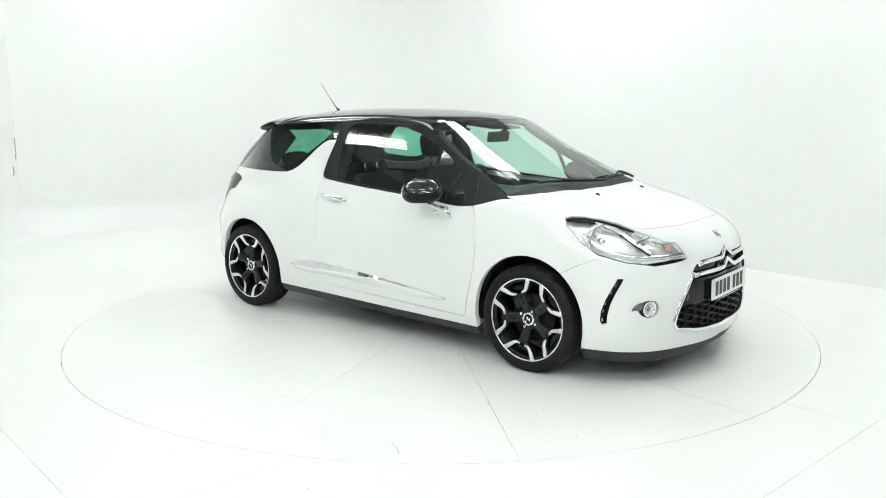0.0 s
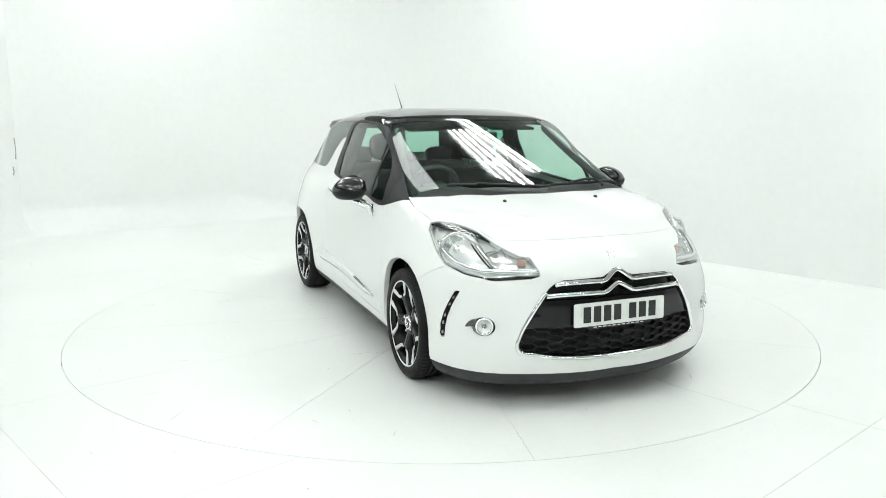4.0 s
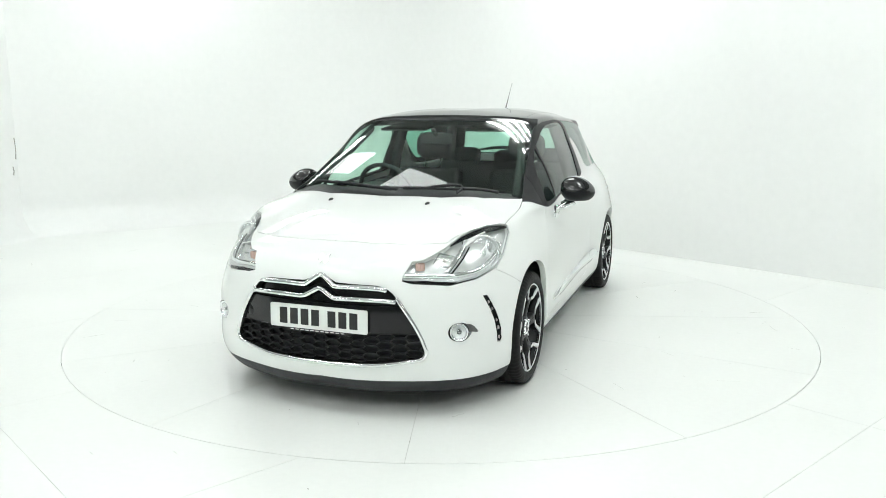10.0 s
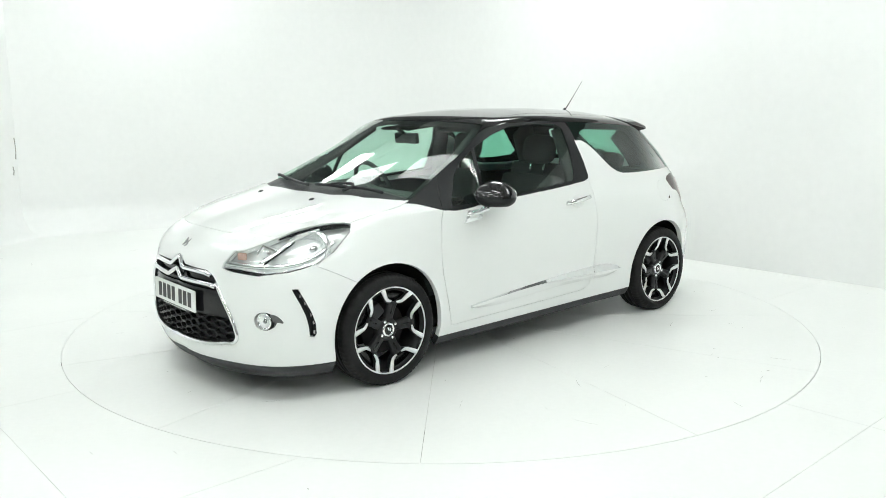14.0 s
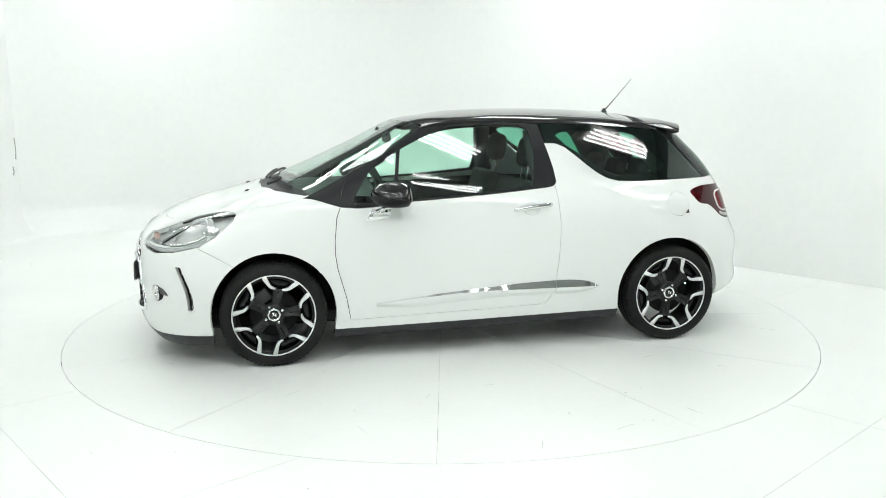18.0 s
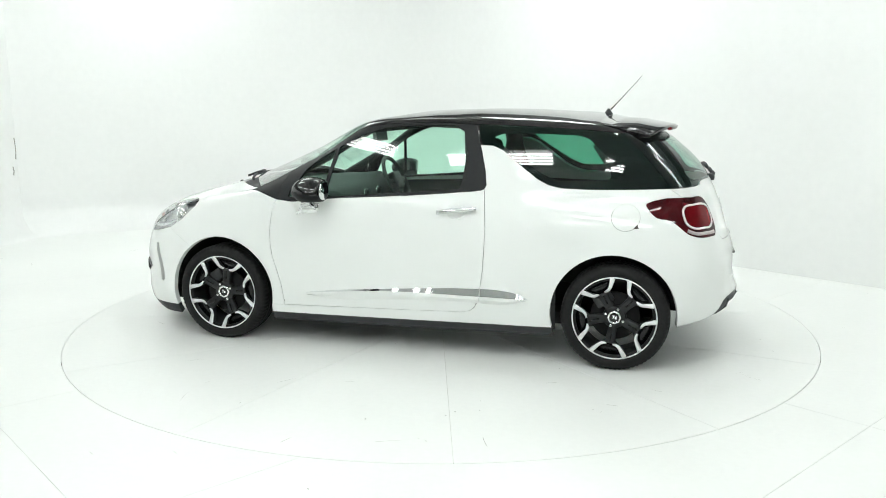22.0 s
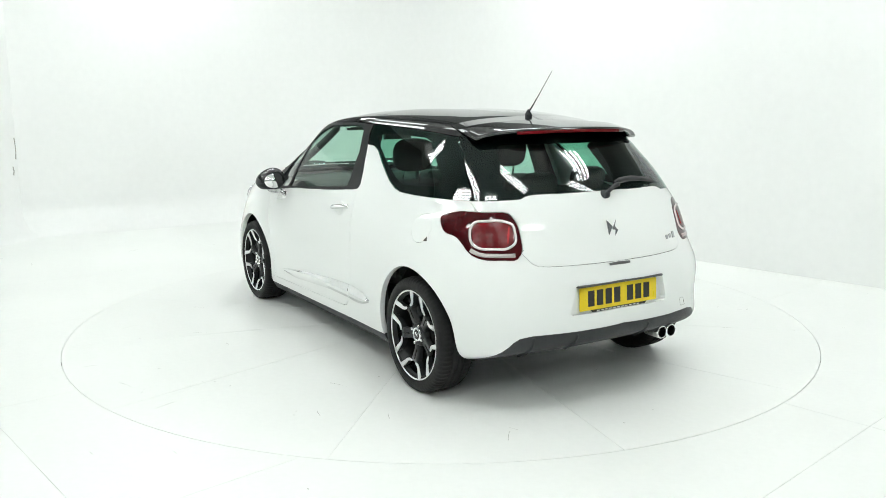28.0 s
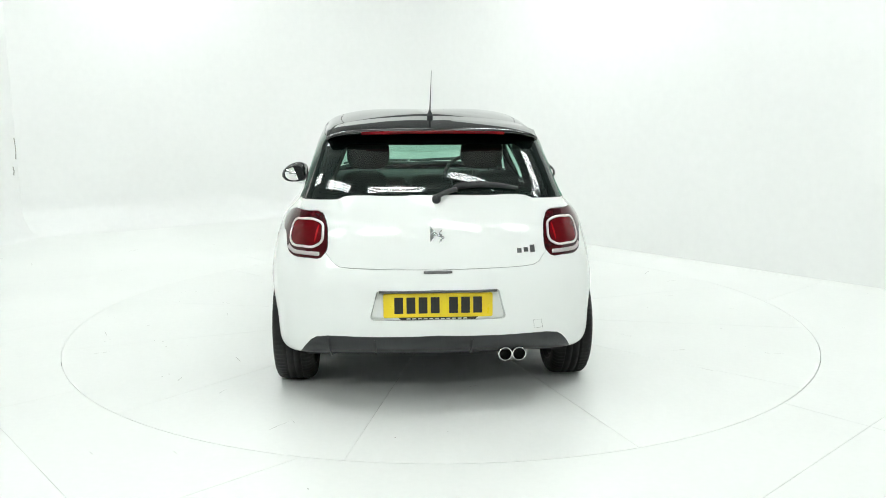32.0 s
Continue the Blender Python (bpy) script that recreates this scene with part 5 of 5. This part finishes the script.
def plate_between(left, right_, y_of, thick):
    """A spoke limb: rows of (radius, angle) on each edge, its face crowned by y_of(radius)."""
    bm = bmesh.new()
    rows = []
    for (r0, a0), (r1, a1) in zip(left, right_):
        mid = ((r0 + r1) / 2, (a0 + a1) / 2)
        y = y_of(mid[0])
        rows.append([bm.verts.new(p) for p in (polar(r0, a0, y - thick), polar(r0, a0, y - .004), polar(r0 * .9 + r1 * .1, a0 * .86 + a1 * .14, y), polar(r0 * .1 + r1 * .9, a0 * .14 + a1 * .86, y), polar(r1, a1, y - .004), polar(r1, a1, y - thick))])
    for a, b_ in zip(rows, rows[1:]):
        for k in range(5):
            bm.faces.new((a[k], a[k + 1], b_[k + 1], b_[k]))
    bm.faces.new(rows[0])
    bm.faces.new(rows[-1][::-1])
    bmesh.ops.recalc_face_normals(bm, faces=bm.faces)
    return bm


def spoke_y(r):
    return .062 + .031 * min(1, max(0, (r - .04) / .17)) ** 1.4


def wheel_thing(spin):
    ob = part("wheel", tyre_shape(), RUBBER, None, "black tyre on a black alloy wheel with polished edges")
    part("rim", barrel_shape(), RIM_BLACK, ob, "black rim barrel")
    part("rim_edge", ring_shape(), MACHINED, ob, "polished rim edge")
    part("brake_disc", lathe([(.0, .02), (.13, .02), (.13, .008), (.0, .008)], 48), UNDER, ob, "dark brake disc")
    part("caliper", box(-.05, .05, -.02, .05, .075, .145, .012, 2, Matrix.Rotation(radians(35), 4, "Y")), PLASTIC, ob)
    for k in range(5):
        a = spin + 72 * k
        stem = plate_between([(.040, a + 30), (.060, a + 23), (.090, a + 15), (.125, a + 12.5), (.145, a + 12)], [(.040, a - 30), (.060, a - 23), (.090, a - 15), (.125, a - 12.5), (.145, a - 12)], spoke_y, .03)
        limbs = []
        for s in (1, -1):
            limbs.append(plate_between([(.136, a + 13 * s), (.158, a + 20 * s), (.18, a + 24.5 * s), (.216, a + 28 * s)], [(.136, a + 3 * s), (.155, a + 12 * s), (.18, a + 17.5 * s), (.216, a + 20.5 * s)], spoke_y, .03))
        well = plate_between([(.138, a + 10), (.165, a + 15), (.212, a + 22)], [(.138, a - 10), (.165, a - 15), (.212, a - 22)], lambda r: spoke_y(r) - .024, .01)
        spoke = part("spoke", merged(stem, *limbs), RIM_BLACK, ob, "satin black forked spoke")
        part("spoke_well", well, PIANO, spoke)
        groove = [polar(r, a, spoke_y(r) + .0006) for r in (.082, .10, .12, .134)]
        part("groove", sweep(groove, Vector((0, 1, 0)), [(-.004, -.002), (.004, -.002), (.0035, .0006), (-.0035, .0006)]), PIANO, spoke)
        for s in (1, -1):
            line = [polar(r, a + d * s, spoke_y(r) + .001) for r, d in ((.1465, 6.2), (.149, 11), (.154, 15.5), (.165, 18.8), (.187, 21.6), (.2175, 24.4))]
            part("polished_edge", sweep(line, Vector((0, 1, 0)), [(-.011, -.004), (.011, -.004), (.010, .002), (-.010, .002)], scale=[.38, .6, .75, .82, 1.0, 1.25]), MACHINED, spoke, "polished spoke edge")
    part("hub", lathe([(0, .066), (.052, .066), (.060, .060), (.062, .03)], 40), RIM_BLACK, ob)
    part("cap_ring", lathe([(.0265, .070), (.028, .075), (.034, .076), (.0385, .072), (.0385, .062)], 8), CHROME, ob, "bright centre cap ring")
    part("centre_cap", lathe([(0, .074), (.02, .0735), (.028, .071)], 24), PIANO, ob)
    mark = merged(slab([(-.012, .012), (-.012, -.010), (.0, .002)], .001), slab([(.0, -.002), (.010, .012), (.005, .0), (.010, -.012), (-.002, -.012)], .001))
    mark.transform(Matrix.Translation((0, .0745, 0)) @ Matrix.Rotation(radians(-90), 4, "X"))
    part("cap_mark", mark, CHROME, ob, smooth=False)
    for k in range(4):
        part("wheel_bolt", lathe([(0, .078), (.007, .077), (.0085, .072), (.0085, .055)], 12, Matrix.Translation(polar(.0495, spin + 50 + 90 * k, 0))), CHROME, ob)
    return ob


# spins as the wheels stand, in degrees from the car's front upwards, seen from outside
WHEELS = [(1.234, .737, 102, False), (-1.225, .737, 62, False), (1.234, -.737, 67, True), (-1.225, -.737, 95, True)]
for x, y, spin, right in WHEELS:
    w = wheel_thing(spin)
    w.parent = car
    # the alloy fills most of the low tyre
    for piece in [w_part for w_part in w.children_recursive]:
        piece.data.transform(Matrix.Diagonal((1.055, 1, 1.055, 1)))
    w.matrix_basis = pose(x, y, R_TYRE - .004, 0, 0, 180 if right else 0)

# ---- cabin ----
def cushion(w, d, h, m):
    bm = box(-d / 2, d / 2, -w / 2, w / 2, -h / 2, h / 2, min(w, d, h) * .32, 4)
    bm.transform(m)
    return bm


def pillow(w, d, h, m):
    """A plump rounded pad."""
    bm = bmesh.new()
    bmesh.ops.create_uvsphere(bm, u_segments=24, v_segments=14, radius=1)
    for v in bm.verts:
        v.co = [math.copysign(abs(c) ** .62, c) * k / 2 for c, k in zip(v.co, (d, w, h))]
    bm.transform(m)
    return bm


def seat(x, y):
    ob = part("front_seat", cushion(.50, .50, .16, pose(x, y, .50, 0, -8)), DARK_CLOTH, car, "black cloth front seat")
    part("backrest", cushion(.48, .14, .54, pose(x - .28, y, .745, 0, -14)), DARK_CLOTH, ob)
    part("headrest", pillow(.27, .10, .20, pose(x - .40, y, 1.175, 0, -10)), DARK_CLOTH, ob, "black headrest")
    for s in (-.06, .06):
        part("headrest_post", sweep([(x - .365, y + s, .97), (x - .395, y + s, 1.14)], Vector((1, 0, 0)), round_profile(.006, 6)), CHROME, ob)


seat(-.02, .36)
seat(-.02, -.36)
bench = part("rear_bench", cushion(1.16, .46, .16, pose(-.82, 0, .52, 0, -6)), DARK_CLOTH, car, "black cloth rear bench")
part("backrest", cushion(1.16, .14, .52, pose(-1.10, 0, .76, 0, -20)), DARK_CLOTH, bench)
for y in (-.36, 0, .36):
    part("headrest", pillow(.24, .09, .13, pose(-1.20, y, 1.06 - .02 * (y == 0), 0, -15)), DARK_CLOTH, bench, "black rear headrest")
part("parcel_shelf", box(-1.60, -1.24, -.52, .52, .915, .935, .008), LINING, car, "dark parcel shelf")


def dashboard():
    bm = bmesh.new()
    rows = []
    for i in range(17):
        u = -1 + i / 8
        y = u * .66
        front_x = 1.12 - .16 * u * u
        hood_up = .05 * math.exp(-((y + .36) / .17) ** 2)
        rows.append([bm.verts.new(p) for p in ((front_x, y, .955), (.80, y, .955 + hood_up * .4), (.60, y, .945 + hood_up), (.53, y, .915 + hood_up), (.50, y, .84), (.52, y, .70), (.62, y, .55), (front_x, y, .5))])
    for a, b_ in zip(rows, rows[1:]):
        for k in range(7):
            bm.faces.new((a[k], a[k + 1], b_[k + 1], b_[k]))
    bmesh.ops.recalc_face_normals(bm, faces=bm.faces)
    return bm


dash = part("dashboard", dashboard(), DASH, car, "black dashboard")
for y in (-.60, -.12, .12, .60):
    part("air_vent", lathe([(0, .0), (.03, .002), (.036, .006), (.038, -.01)], 20, pose(.505, y, .875, 0, 0, 90)), CHROME, dash)
tilt = Matrix.Translation((.455, -.36, .93)) @ Matrix.Rotation(radians(-64), 4, "Y")
wheel_rim = [tilt @ Vector((.182 * math.cos(a), .182 * math.sin(a), 0)) for a in (2 * math.pi * i / 40 for i in range(40))]
steer = part("steering_wheel", sweep(wheel_rim, tilt.to_3x3() @ Vector((0, 0, 1)), round_profile(.015, 8), True), DASH, car, "black steering wheel")
part("hub_pad", cushion(.15, .13, .05, tilt), DASH, steer)
for a in (0, 180, 270):
    p0, p1 = tilt @ Vector((.05 * math.sin(radians(a)), .05 * math.cos(radians(a)), 0)), tilt @ Vector((.175 * math.sin(radians(a)), .175 * math.cos(radians(a)), 0))
    part("steering_spoke", sweep([p0, p1], tilt.to_3x3() @ Vector((0, 0, 1)), [(-.018, -.006), (.018, -.006), (.016, .006), (-.016, .006)]), DASH, steer)
rvm = part("interior_mirror", cushion(.22, .03, .068, pose(.45, -.005, 1.266, 0, 8)), DASH, car, "black interior mirror")
part("mirror_stem", sweep([(.47, -.005, 1.29), (.52, -.005, 1.325)], Vector((0, 1, 0)), round_profile(.014, 8)), DASH, rvm)
for s in (1, -1):
    part("sun_visor", box(.02, .30, -.16, .16, -.008, .008, .007, 2, pose(.02, .30 * s, 1.345, 0, 6)), LINING, car)


# ---- turntable and floor: painted boards with open joints ----
R_TABLE = 2.480


def wedge(a0, a1, r0, r1, n=14, rings=6):
    bm = bmesh.new()
    rows = []
    for i in range(n + 1):
        a = radians(a0 + (a1 - a0) * i / n)
        rows.append([bm.verts.new((r * math.cos(a), r * math.sin(a), 0)) for r in np.linspace(r0, r1, rings)])
    for p, q in zip(rows, rows[1:]):
        for k in range(rings - 1):
            bm.faces.new((p[k], p[k + 1], q[k + 1], q[k]))
    bmesh.ops.remove_doubles(bm, verts=bm.verts, dist=1e-6)
    bmesh.ops.recalc_face_normals(bm, faces=bm.faces)
    if next(iter(bm.faces)).normal.z < 0:
        bmesh.ops.reverse_faces(bm, faces=bm.faces)
    return hem(bm, .0013, .02)


table = tagged(part("turntable", lathe([(0, -.0022), (R_TABLE - .004, -.0022), (R_TABLE - .004, -.08), (0, -.08)], 96, Matrix.Rotation(radians(90), 4, "X")), SEAM), "white painted round turntable set flush in the floor", "turntable")
for k in range(12):
    part("board", wedge(17 + 30 * k, 47 + 30 * k, .0, R_TABLE - .0002), FLOOR_PAINT, table, smooth=False)

floor = tagged(new("floor"), kind="structure")
part("subfloor", box(-9, 9, -9, 9, -.2, -.085), GAP, floor, smooth=False)
part("joint_bed", lathe([(R_TABLE + .012, -.08), (R_TABLE + .012, -.0022), (10.3, -.0022), (10.3, -.08)], 144, Matrix.Rotation(radians(90), 4, "X")), SEAM, floor, smooth=False)
TURN = radians(42)
ALONG, ACROSS = Vector((math.cos(TURN), math.sin(TURN), 0)), Vector((-math.sin(TURN), math.cos(TURN), 0))


def floor_boards():
    bm = bmesh.new()
    n, radii = 144, (R_TABLE + .0008, 2.9, 3.6, 4.6, 6.0, 8.2, 10.4)
    rows = [[bm.verts.new((r * math.cos(2 * math.pi * i / n), r * math.sin(2 * math.pi * i / n), 0)) for r in radii] for i in range(n)]
    for i in range(n):
        for k in range(len(radii) - 1):
            bm.faces.new((rows[i][k], rows[i][k + 1], rows[(i + 1) % n][k + 1], rows[(i + 1) % n][k]))
    bm.normal_update()
    if next(iter(bm.faces)).normal.z < 0:
        bmesh.ops.reverse_faces(bm, faces=bm.faces)
    for k in range(-6, 7):
        bmesh.ops.bisect_plane(bm, geom=bm.verts[:] + bm.edges[:] + bm.faces[:], plane_co=ACROSS * (-1.39 + 1.5 * k), plane_no=ACROSS, dist=1e-5)
    for k in range(-3, 5):
        bmesh.ops.bisect_plane(bm, geom=bm.verts[:] + bm.edges[:] + bm.faces[:], plane_co=ALONG * (-2.92 + 3.0 * k), plane_no=ALONG, dist=1e-5)
    cells = {}
    for f in bm.faces:
        c = f.calc_center_median()
        key = (math.floor((c.dot(ACROSS) + 1.39) / 1.5), math.floor((c.dot(ALONG) + 2.92) / 3.0))
        cells.setdefault(key, []).append(f)
    for key in sorted(cells):
        out = bmesh.new()
        made = {}
        for f in cells[key]:
            for v in f.verts:
                if v not in made:
                    made[v] = out.verts.new(v.co)
            out.faces.new([made[v] for v in f.verts])
        part("board", hem(out, .0012, .02), FLOOR_PAINT, floor, smooth=False)
    bm.free()


floor_boards()

# ---- walls: a white booth with a rounded back corner ----
WALL_H, BOOTH_H = 4.6, 2.845
PLAN = [(-6.3, -3.0), (-4.82, 3.62), (-1.25, 5.92), (6.2, -2.05), (6.2, -8.2), (-6.3, -8.2)]


def wall_run(pts, foot, height, name, mat, label, base=0.0):
    """A wall along a plan line; foot: the radius of the cove where it meets the floor."""
    bm = bmesh.new()
    rows = []
    n = len(pts)
    for i, p in enumerate(pts):
        f = foot[i] if isinstance(foot, list) else foot
        prof = [(0.0, height)] + [(f * (1 - math.cos(radians(a))), f * (1 - math.sin(radians(a)))) for a in range(0, 100, 10)]
        if base:
            prof = [(0.0, height), (0.0, base)]
        a, b_ = Vector(pts[max(i - 1, 0)]), Vector(pts[min(i + 1, n - 1)])
        t = (b_ - a).normalized()
        inward = Vector((t.y, -t.x))
        rows.append([bm.verts.new((p[0] + inward.x * d, p[1] + inward.y * d, z + .001)) for d, z in prof])
        back = [bm.verts.new((p[0] - inward.x * .12, p[1] - inward.y * .12, z)) for z in (base, height)]
        rows[-1] = back + rows[-1]
    for p, q in zip(rows, rows[1:]):
        for k in range(len(p)):
            bm.faces.new((p[k], p[(k + 1) % len(p)], q[(k + 1) % len(p)], q[k]))
    bm.faces.new(rows[0])
    bm.faces.new(rows[-1][::-1])
    bmesh.ops.recalc_face_normals(bm, faces=bm.faces)
    for e in bm.edges:
        e.smooth = len(e.link_faces) != 2 or e.calc_face_angle(0) < .6
    return tagged(part(name, bm, mat), label, kind="structure")


def rounded(a, b_, c, r, n=14):
    """The plan line a, b, c with its corner b rounded."""
    a, b_, c = Vector(a), Vector(b_), Vector(c)
    u, v = (a - b_).normalized(), (c - b_).normalized()
    ang = u.angle(v)
    cut = r / math.tan(ang / 2)
    mid = b_ + (u + v).normalized() * (r / math.sin(ang / 2))
    p, q = b_ + u * cut, b_ + v * cut
    s, e = (p - mid), (q - mid)
    out = []
    for i in range(n + 1):
        k = i / n
        out.append(tuple(mid + (s * (1 - k) + e * k).normalized() * r))
    return out


bend = rounded(PLAN[1], PLAN[2], PLAN[3], 2.1, 24)
feet = [.35] + [.35 * (1 - k / 24) ** 1.5 + .004 for k in range(25)] + [.004]
wall_run([PLAN[1]] + bend + [PLAN[3]], feet, BOOTH_H, "wall_north", WALL_PAINT, "white painted back wall with a rounded corner and coved foot")
wall_run([PLAN[0], PLAN[1]], .35, BOOTH_H, "wall_west", WALL_PAINT, "white painted side wall with a coved foot")
wall_run([PLAN[0], PLAN[1]] + bend + [PLAN[3]], 0, WALL_H, "upper_wall", CLADDING, "dark grey cladding above the white booth wall", BOOTH_H + .004)
wall_run([PLAN[3], PLAN[4]], 0, WALL_H, "wall_east", GREY_WALL, "pale grey wall")
wall_run([PLAN[4], PLAN[5]], 0, WALL_H, "wall_south", GREY_WALL, "pale grey wall")
wall_run([PLAN[5], PLAN[0]], 0, WALL_H, "wall_west", GREY_WALL, "pale grey wall")


def roof_sheet():
    """A ribbed sheet roof over the whole room, in one mesh."""
    bm = bmesh.new()
    xs = np.linspace(-6.6, 6.6, 133)
    rows = []
    for i, x in enumerate(xs):
        z = WALL_H - (0.0, .0, .05, .05)[i % 4] - .012 * x * x
        rows.append([bm.verts.new((x, y, z)) for y in (-8.4, 7.4)])
    for p, q in zip(rows, rows[1:]):
        bm.faces.new((p[0], q[0], q[1], p[1]))
    ret = bmesh.ops.extrude_face_region(bm, geom=bm.faces[:])
    for v in ret["geom"]:
        if isinstance(v, bmesh.types.BMVert):
            v.co.z += .15
    bmesh.ops.recalc_face_normals(bm, faces=bm.faces)
    for y in (-6, -3.6, -1.2, 1.2, 3.6):
        beam = box(-6.5, 6.5, y - .05, y + .05, WALL_H - .66, WALL_H - .50)
        me = bpy.data.meshes.new("tmp")
        beam.to_mesh(me)
        beam.free()
        bm.from_mesh(me)
        bpy.data.meshes.remove(me)
    return bm


tagged(part("ceiling", roof_sheet(), CEILING, smooth=False), "grey ribbed sheet roof on thin beams", kind="structure")


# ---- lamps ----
# builds the banks that the car's glass mirrors and the added fill banks
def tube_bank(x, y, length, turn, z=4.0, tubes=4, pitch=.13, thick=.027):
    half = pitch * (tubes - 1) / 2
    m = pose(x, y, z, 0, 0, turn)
    ob = tagged(part("ceiling_light", box(-length / 2 - .03, length / 2 + .03, -.08 - half, .08 + half, .05, .10, .01, 1, m), FIXTURE, smooth=False), "white bank of bare lamp tubes hung under the roof, some banks added as fill", "ceiling light", "tube banks")
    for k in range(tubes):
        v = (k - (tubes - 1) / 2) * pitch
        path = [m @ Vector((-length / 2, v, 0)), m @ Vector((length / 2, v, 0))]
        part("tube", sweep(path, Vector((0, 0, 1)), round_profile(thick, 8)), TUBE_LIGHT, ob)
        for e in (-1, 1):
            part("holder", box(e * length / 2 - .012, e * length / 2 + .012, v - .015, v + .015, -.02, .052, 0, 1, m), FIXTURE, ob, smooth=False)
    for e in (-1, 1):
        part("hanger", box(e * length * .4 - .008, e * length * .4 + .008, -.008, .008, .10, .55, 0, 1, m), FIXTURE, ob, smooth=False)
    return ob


def soft_panel(x, y, w, d, turn, z=3.9):
    m = pose(x, y, z, 0, 0, turn)
    ob = tagged(part("light_panel", box(-w / 2 - .03, w / 2 + .03, -d / 2 - .03, d / 2 + .03, .01, .10, .01, 1, m), FIXTURE, smooth=False), "large white light panel hung under the roof", "light panel", "light panels")
    part("diffuser_sheet", box(-w / 2, w / 2, -d / 2, d / 2, -.004, .008, 0, 1, m), PANEL_LIGHT, ob, smooth=False)
    for sx in (-1, 1):
        for sy in (-1, 1):
            part("hanger", box(sx * w * .45 - .006, sx * w * .45 + .006, sy * d * .45 - .006, sy * d * .45 + .006, .10, .6, 0, 1, m), FIXTURE, ob, smooth=False)
    return ob


# the bank at (-2.7, 3.8) is added fill that brightens the back-left wall
for bank in ((1.0, 1.8, 1.6, -52), (2.85, -.75, 1.7, -52), (-.2, -5.2, 1.6, -30), (-3.3, 1.9, 1.5, -52), (-2.7, 3.8, 1.6, 33), (-3.6, -4.4, 1.7, -52)):
    tube_bank(*bank)
# slimmer banks in a ring round the front of the table
for bank in ((1.05, -2.5, 1.4, -25), (1.6, -3.7, 1.3, -8), (3.7, -1.9, 1.4, -5), (-2.6, -1.95, 1.7, -45), (-.7, -3.1, 1.4, -12), (-4.45, .4, 1.7, -50)):
    tube_bank(*bank, pitch=.085, thick=.021)
# row along the back of the room, added unseen to light the car's flanks
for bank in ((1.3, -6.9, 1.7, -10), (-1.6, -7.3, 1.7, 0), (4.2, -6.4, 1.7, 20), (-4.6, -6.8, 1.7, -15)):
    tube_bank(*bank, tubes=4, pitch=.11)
tube_bank(1.05, 2.4, 1.8, -47, 4.0, 2)
for sheet in ((-.6, .75, 1.35, .48, -52), (-1.9, 2.5, 1.2, .55, -52)):
    soft_panel(*sheet)

# ---- small flakes and scuffs in the floor paint ----
def flakes(count, r0, r1, seed):
    rnd = random.Random(seed)
    bm = bmesh.new()
    for _ in range(count):
        a, r, turn = rnd.uniform(0, 2 * math.pi), math.sqrt(rnd.uniform(r0 * r0, r1 * r1)), rnd.uniform(0, math.pi)
        long, wide = (rnd.uniform(.02, .09), rnd.uniform(.0008, .0018)) if rnd.random() < .45 else (rnd.uniform(.004, .010), rnd.uniform(.002, .004))
        n = 7
        ring = []
        for k in range(n):
            b_ = 2 * math.pi * k / n
            u, v = long * math.cos(b_) * rnd.uniform(.7, 1), wide * math.sin(b_) * rnd.uniform(.6, 1) + long * .08 * math.cos(b_) ** 2
            ring.append(bm.verts.new((r * math.cos(a) + u * math.cos(turn) - v * math.sin(turn), r * math.sin(a) + u * math.sin(turn) + v * math.cos(turn), .0006)))
        f = bm.faces.new(ring)
        f.normal_update()
        if f.normal.z < 0:
            f.normal_flip()
    return bm


tagged(part("scuffs", flakes(70, .2, R_TABLE - .1, 4), SCUFF, table, smooth=False), "grey flakes and scuffs in the paint", kind="stuff")
tagged(part("floor_scuffs", flakes(110, R_TABLE + .1, 5.0, 7), SCUFF, smooth=False), "small grey flakes and scuffs in the white floor paint", "scuffs", kind="stuff")

# ---- wall marks: chipped joint at the left wall ----
for x, y, z0, z1 in ((-4.80, 3.52, .88, 1.12), (-4.83, 3.50, .70, .80), (-4.95, 3.0, .42, .52)):
    tagged(part("wall_chip", sweep([(x + .02, y, z0), (x + .023, y + .01, (z0 + z1) / 2), (x + .02, y, z1)], Vector((.9, -.4, 0)), [(-.006, -.004), (.006, -.004), (.003, .002), (-.003, .002)]), SCUFF), "thin grey chip in the wall paint at the joint", "chip")


# ---- movement: the table turns and carries the car ----
def motions():
    seat_of_car = Matrix.Translation((-0.0503, 0.1287, 0.0))
    rows = [(float(t), pose(0, 0, 0, 0, 0, -39.64 - 7.1024 * t + 0.00136 * (t - 16) ** 2)) for t in range(0, 33, 2)]
    walk(table, rows)
    walk(car, [(t, m @ seat_of_car) for t, m in rows])


motions()
